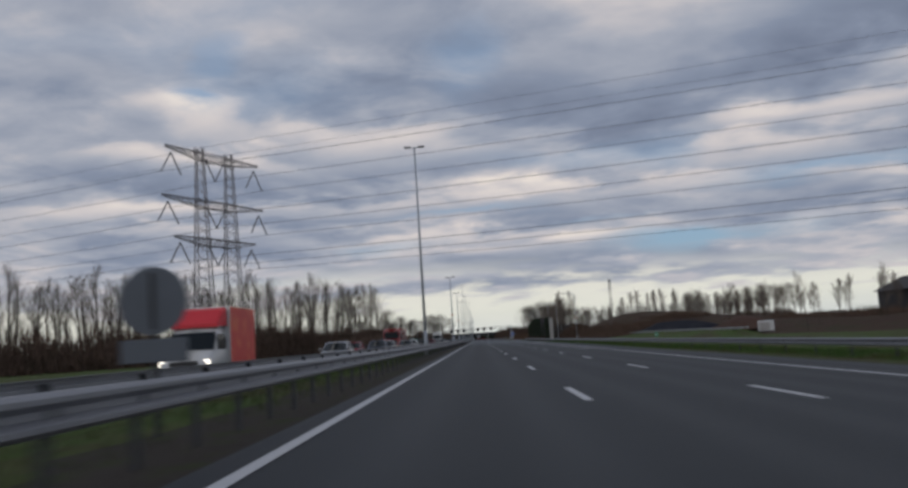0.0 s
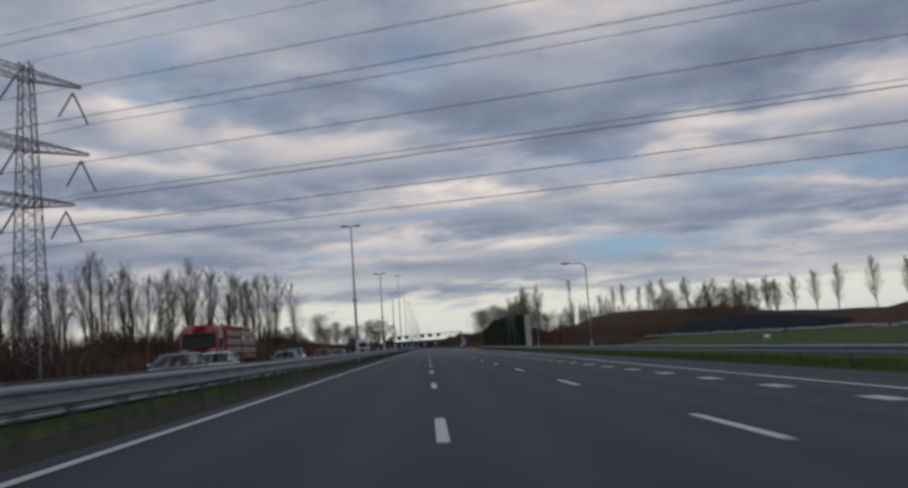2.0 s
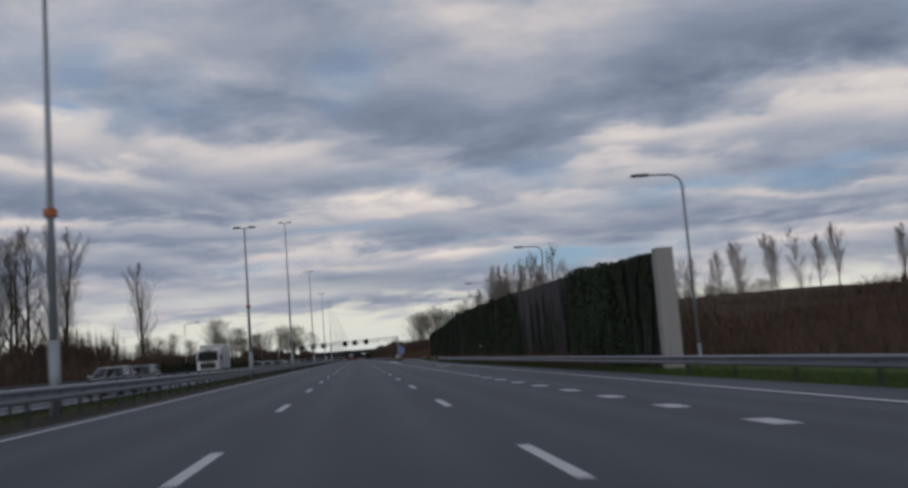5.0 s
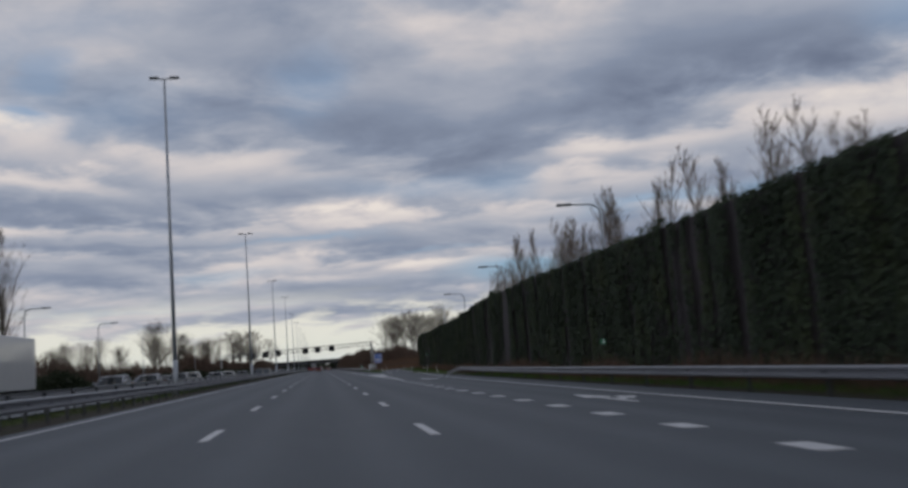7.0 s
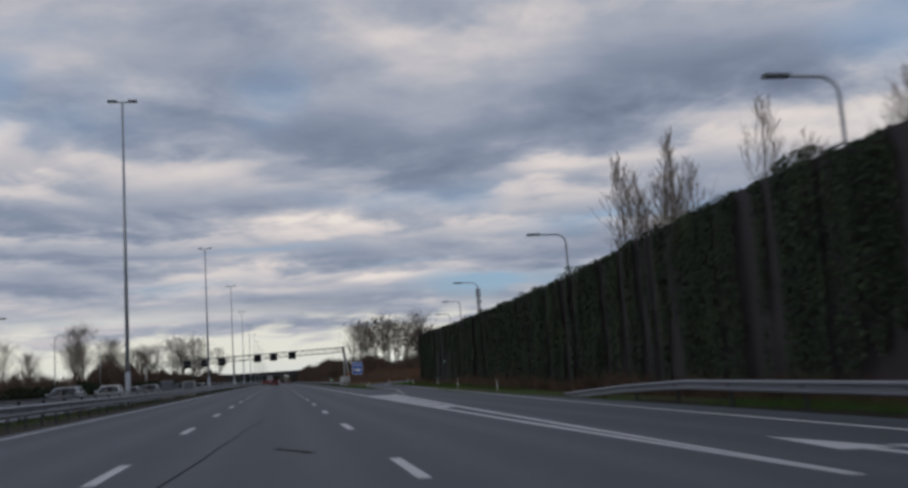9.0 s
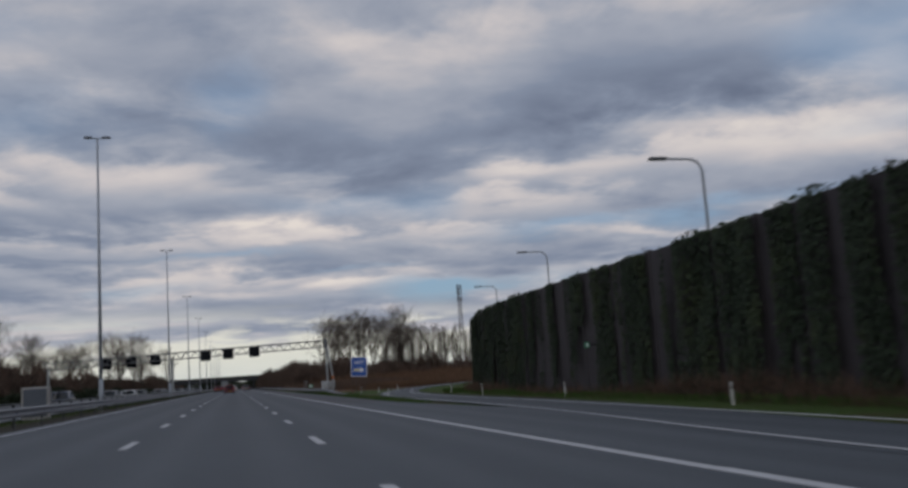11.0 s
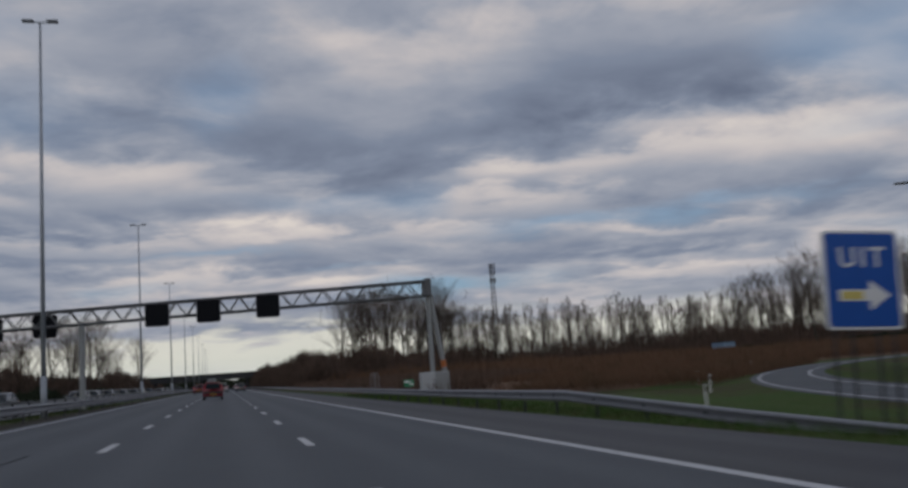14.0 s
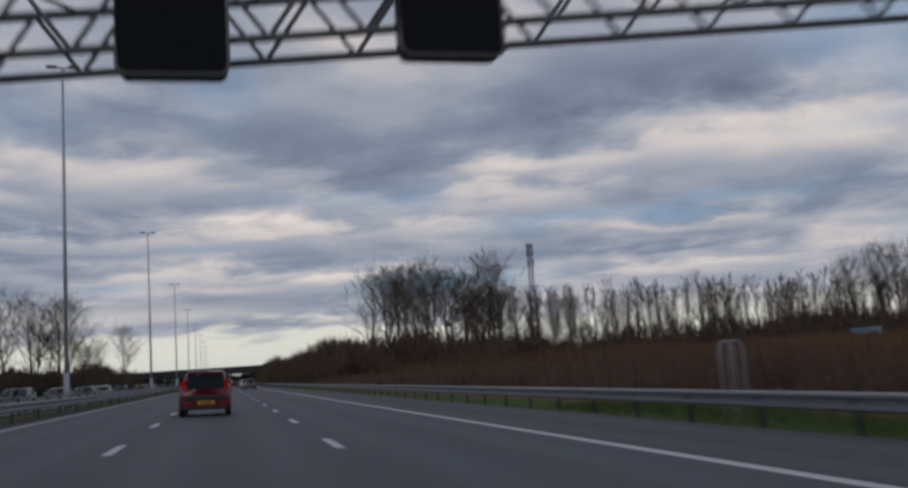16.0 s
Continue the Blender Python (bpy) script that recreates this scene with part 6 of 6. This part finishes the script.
def van(m):
    t = thing("box_van", "white delivery van with a coral red box body and lit headlights", "van", m, "oncoming traffic")
    W, hw = 2.02, 1.01
    cab = []
    for y, wf, zb, zt in ((-0.2, 0.98, 0.45, 2.25), (0.5, 0.98, 0.40, 2.28), (0.95, 0.97, 0.38, 2.05), (1.55, 0.97, 0.36, 1.32), (2.15, 0.94, 0.36, 1.12), (2.42, 0.86, 0.42, 0.95), (2.5, 0.70, 0.48, 0.75)):
        w_ = hw * wf
        cab.append((y, [(0, zb), (w_ * 0.92, zb), (w_, zb + 0.2), (w_, min(1.2, zt - 0.1)), (w_ * (0.88 if zt > 1.6 else 0.95), zt - 0.05), (w_ * 0.78, zt), (0, zt + 0.03)]))
    loft(cab, "cab", P_WHITE, t)
    bm = bmesh.new()
    for q in ([(-0.84, 1.02, 2.00), (0.84, 1.02, 2.00), (0.90, 1.58, 1.33), (-0.90, 1.58, 1.33)],):
        a = [bm.verts.new((x, y + 0.05, z + 0.02)) for x, y, z in q]
        b = [bm.verts.new((x, y - 0.10, z - 0.04)) for x, y, z in q]
        bm.faces.new(a)
        for i in range(4):
            bm.faces.new((a[i], b[i], b[(i + 1) % 4], a[(i + 1) % 4]))
    part("windscreen", bm, M_SCREEN, t, "dark windscreen")
    loft([(-0.1, [(0, 2.25), (1.0, 2.25), (1.0, 2.9), (0.9, 3.0), (0, 3.0)]), (0.35, [(0, 2.25), (0.98, 2.25), (0.96, 2.8), (0.85, 2.9), (0, 2.9)]), (0.95, [(0, 2.2), (0.9, 2.2), (0.88, 2.3), (0.8, 2.36), (0, 2.36)])], "air_deflector", P_BOX, t, "coral red air deflector", False)
    part("box_body", box((0, -2.3, 1.85), (2.14, 4.2, 2.35), 0.05), P_BOXSIDE, t, "orange red box body")
    part("corner_strip", box((0, -0.19, 1.85), (2.18, 0.06, 2.38), 0.02), P_WHITE, t)
    part("panel_mark", box((1.075, -2.4, 2.0), (0.012, 1.7, 0.9), 0.0), P_BOX, t)
    part("chassis", box((0, -1.8, 0.55), (1.7, 4.8, 0.22), 0.02), M_TRIM, t)
    part("grille", box((0, 2.46, 0.82), (1.1, 0.08, 0.22), 0.03), M_TRIM, t)
    part("bumper", box((0, 2.42, 0.50), (1.8, 0.18, 0.22), 0.06), M_TRIM, t)
    for s in (-1, 1):
        part("headlight", box((s * 0.78, 2.34, 0.86), (0.34, 0.16, 0.2), 0.05), M_HEADLIGHT, t, "lit headlight")
        part("side_window", box((s * 0.975, 0.75, 1.62), (0.05, 0.9, 0.6), 0.02), M_GLASS, t)
        part("mirror", box((s * 1.2, 1.25, 1.55), (0.2, 0.12, 0.36), 0.04), M_TRIM, t)
        for y in (1.55, -2.5):
            wheel(t, s * 0.88, y, 0.35, 0.23)


van(pose(-9.3, 16.6, -0.10, 0, 0, 180))


def lorry(m, paint_, label, trailer, Ht=3.5):
    t = thing("lorry", label, "lorry", m, "oncoming traffic")
    cab = []
    for y, wf, zb, zt in ((-1.9, 0.97, 0.6, Ht - 0.25), (-0.6, 1.0, 0.5, Ht - 0.1), (0.05, 0.99, 0.40, Ht - 0.45), (0.28, 0.97, 0.36, 1.7), (0.40, 0.94, 0.36, 1.2), (0.42, 0.90, 0.42, 0.9)):
        w_ = 1.23 * wf
        cab.append((y, [(0, zb), (w_ * 0.95, zb), (w_, zb + 0.2), (w_, zt - 0.35), (w_ * 0.95, zt - 0.08), (w_ * 0.85, zt), (0, zt + 0.03)]))
    loft(cab, "cab", paint_, t)
    part("windscreen", box((0, 0.19, 2.30), (2.1, 0.14, 0.85), 0.05, rot=Matrix.Rotation(radians(8), 4, "X")), M_SCREEN, t, "dark windscreen")
    part("visor", box((0, 0.26, 2.82), (2.1, 0.25, 0.14), 0.04), M_TRIM, t)
    part("grille", box((0, 0.42, 1.35), (1.6, 0.06, 0.55), 0.03), M_TRIM, t)
    part("bumper", box((0, 0.38, 0.62), (2.35, 0.2, 0.42), 0.06), paint_, t)
    for s in (-1, 1):
        part("headlight", box((s * 0.92, 0.44, 0.68), (0.36, 0.12, 0.2), 0.04), M_HEADLIGHT, t, "lit headlight")
        part("mirror", box((s * 1.38, 0.15, 2.2), (0.2, 0.14, 0.6), 0.04), M_TRIM, t)
        for y in ((-0.6, -4.2, -10.0, -11.3) if trailer == "stock" else (-0.6, -5.8, -7.1)):
            wheel(t, s * 1.05, y, 0.5, 0.3)
    part("chassis", box((0, -6.4 if trailer == "stock" else -4.4, 0.95), (0.9, 11.5 if trailer == "stock" else 7.4, 0.3), 0.03), M_TRIM, t)
    if trailer == "stock":
        for k, (ya, yb) in enumerate(((-2.3, -7.0), (-7.4, -12.4))):
            L = ya - yb
            b = part("trailer", box((0, (ya + yb) / 2, 1.25), (2.45, L, 0.3), 0.03), P_DKRED, t)
            for s in (-1, 1):
                for z in (1.75, 2.3, 2.85):
                    part("slat", box((s * 1.2, (ya + yb) / 2, z), (0.05, L, 0.40), 0.01), M_PILLAR, b, "pale ventilated side board")
                for q in range(6):
                    part("stanchion", box((s * 1.215, yb + L * q / 5, 2.3), (0.07, 0.09, 2.0), 0.01), P_DKRED, b)
            part("roof", box((0, (ya + yb) / 2, 3.32), (2.48, L, 0.12), 0.04), P_DKRED, b)
            part("headboard", box((0, ya - 0.03, 2.3), (2.44, 0.08, 2.0), 0.02), P_DKRED, b)
    else:
        part("trailer", box((0, -5.3, 2.35), (2.5, 6.0, 2.7), 0.06), trailer, t)
    return t


lorry(pose(-10.9, 115.3, -0.12, 0, 0, 180), P_DKRED, "dark red livestock lorry with pale slatted trailers and lit headlights", "stock", 3.45)
lorry(pose(-10.9, 261.5, -0.12, 0, 0, 180), P_WHITE, "white lorry with lit headlights in the oncoming lanes", P_WHITE, 3.3)

ON = [("silver", P_SILVER), ("dark blue", P_BLUE), ("grey", P_GREY), ("white", P_WHITE), ("black", P_BLACK), ("red", P_RED), ("teal green", P_TEAL)]
cr = random.Random(4)
protos = {}


def place_car(kind, x, y, turn, z):
    word, pnt = ON[kind]
    key = (kind, turn)
    est = (0.15, 0.6, 0.9, 0.4, 0.8, 0.7, 1.0)[kind]
    m = pose(x, y, z, 0, 0, turn)
    if key not in protos:
        lab = "%s car with lit headlights in the slow oncoming queue" % word if turn else "%s car with red tail lights in the traffic ahead" % word
        protos[key] = car(lab, pnt, m, L=(4.5, 4.2, 4.4, 4.0, 4.3, 4.1, 4.6)[kind], H=(1.46, 1.50, 1.48, 1.5, 1.46, 1.5, 1.85)[kind], estate=est, lights="front" if turn else "rear", group="oncoming traffic" if turn else "traffic ahead")
        return protos[key]
    return copy_thing(protos[key], m)


for kind, x, y in [(0, -7.3, 39.5), (5, -9.4, 63.0), (1, -7.6, 65.8), (0, -7.3, 72), (2, -7.3, 97), (3, -7.3, 104), (0, -7.3, 126), (5, -7.3, 150.5), (6, -10.8, 156), (0, -7.3, 169), (0, -7.3, 207), (2, -7.3, 213.5), (4, -10.8, 222), (0, -7.3, 278), (0, -7.3, 290),
                   (2, -7.3, 303), (2, -10.8, 306), (3, -7.3, 311), (0, -10.8, 320), (0, -7.3, 335), (3, -7.3, 350), (2, -7.3, 372), (0, -10.8, 384), (1, -7.3, 400), (2, -7.3, 428), (3, -7.3, 450), (0, -7.3, 462), (2, -10.8, 466), (0, -7.3, 494), (0, -7.3, 503), (2, -7.3, 514.5), (0, -7.3, 531), (2, -7.3, 543), (3, -7.3, 555),
                   (0, -10.8, 560), (1, -7.3, 575), (0, -7.3, 600), (3, -7.3, 622), (2, -7.3, 650), (0, -7.3, 690)]:
    place_car(kind, x + cr.uniform(-0.2, 0.2), y, 180, -0.075 + 0.012 * (x + 5.3))
for kind, x, y in [(5, 1.7, 556), (4, 1.8, 574), (3, 5.3, 572), (2, 8.7, 590), (4, 5.2, 606), (5, 5.2, 640), (5, 1.7, 625), (2, 1.6, 668), (3, 8.8, 628), (4, 8.8, 690), (5, 5.2, 700), (1, 1.6, 730)]:
    place_car(kind, x, y, 0, fall(x))
lorry(pose(1.7, 720, fall(1.7), 0, 0, 0), P_GREY, "grey box lorry far ahead in the traffic", P_GREY, 3.4)
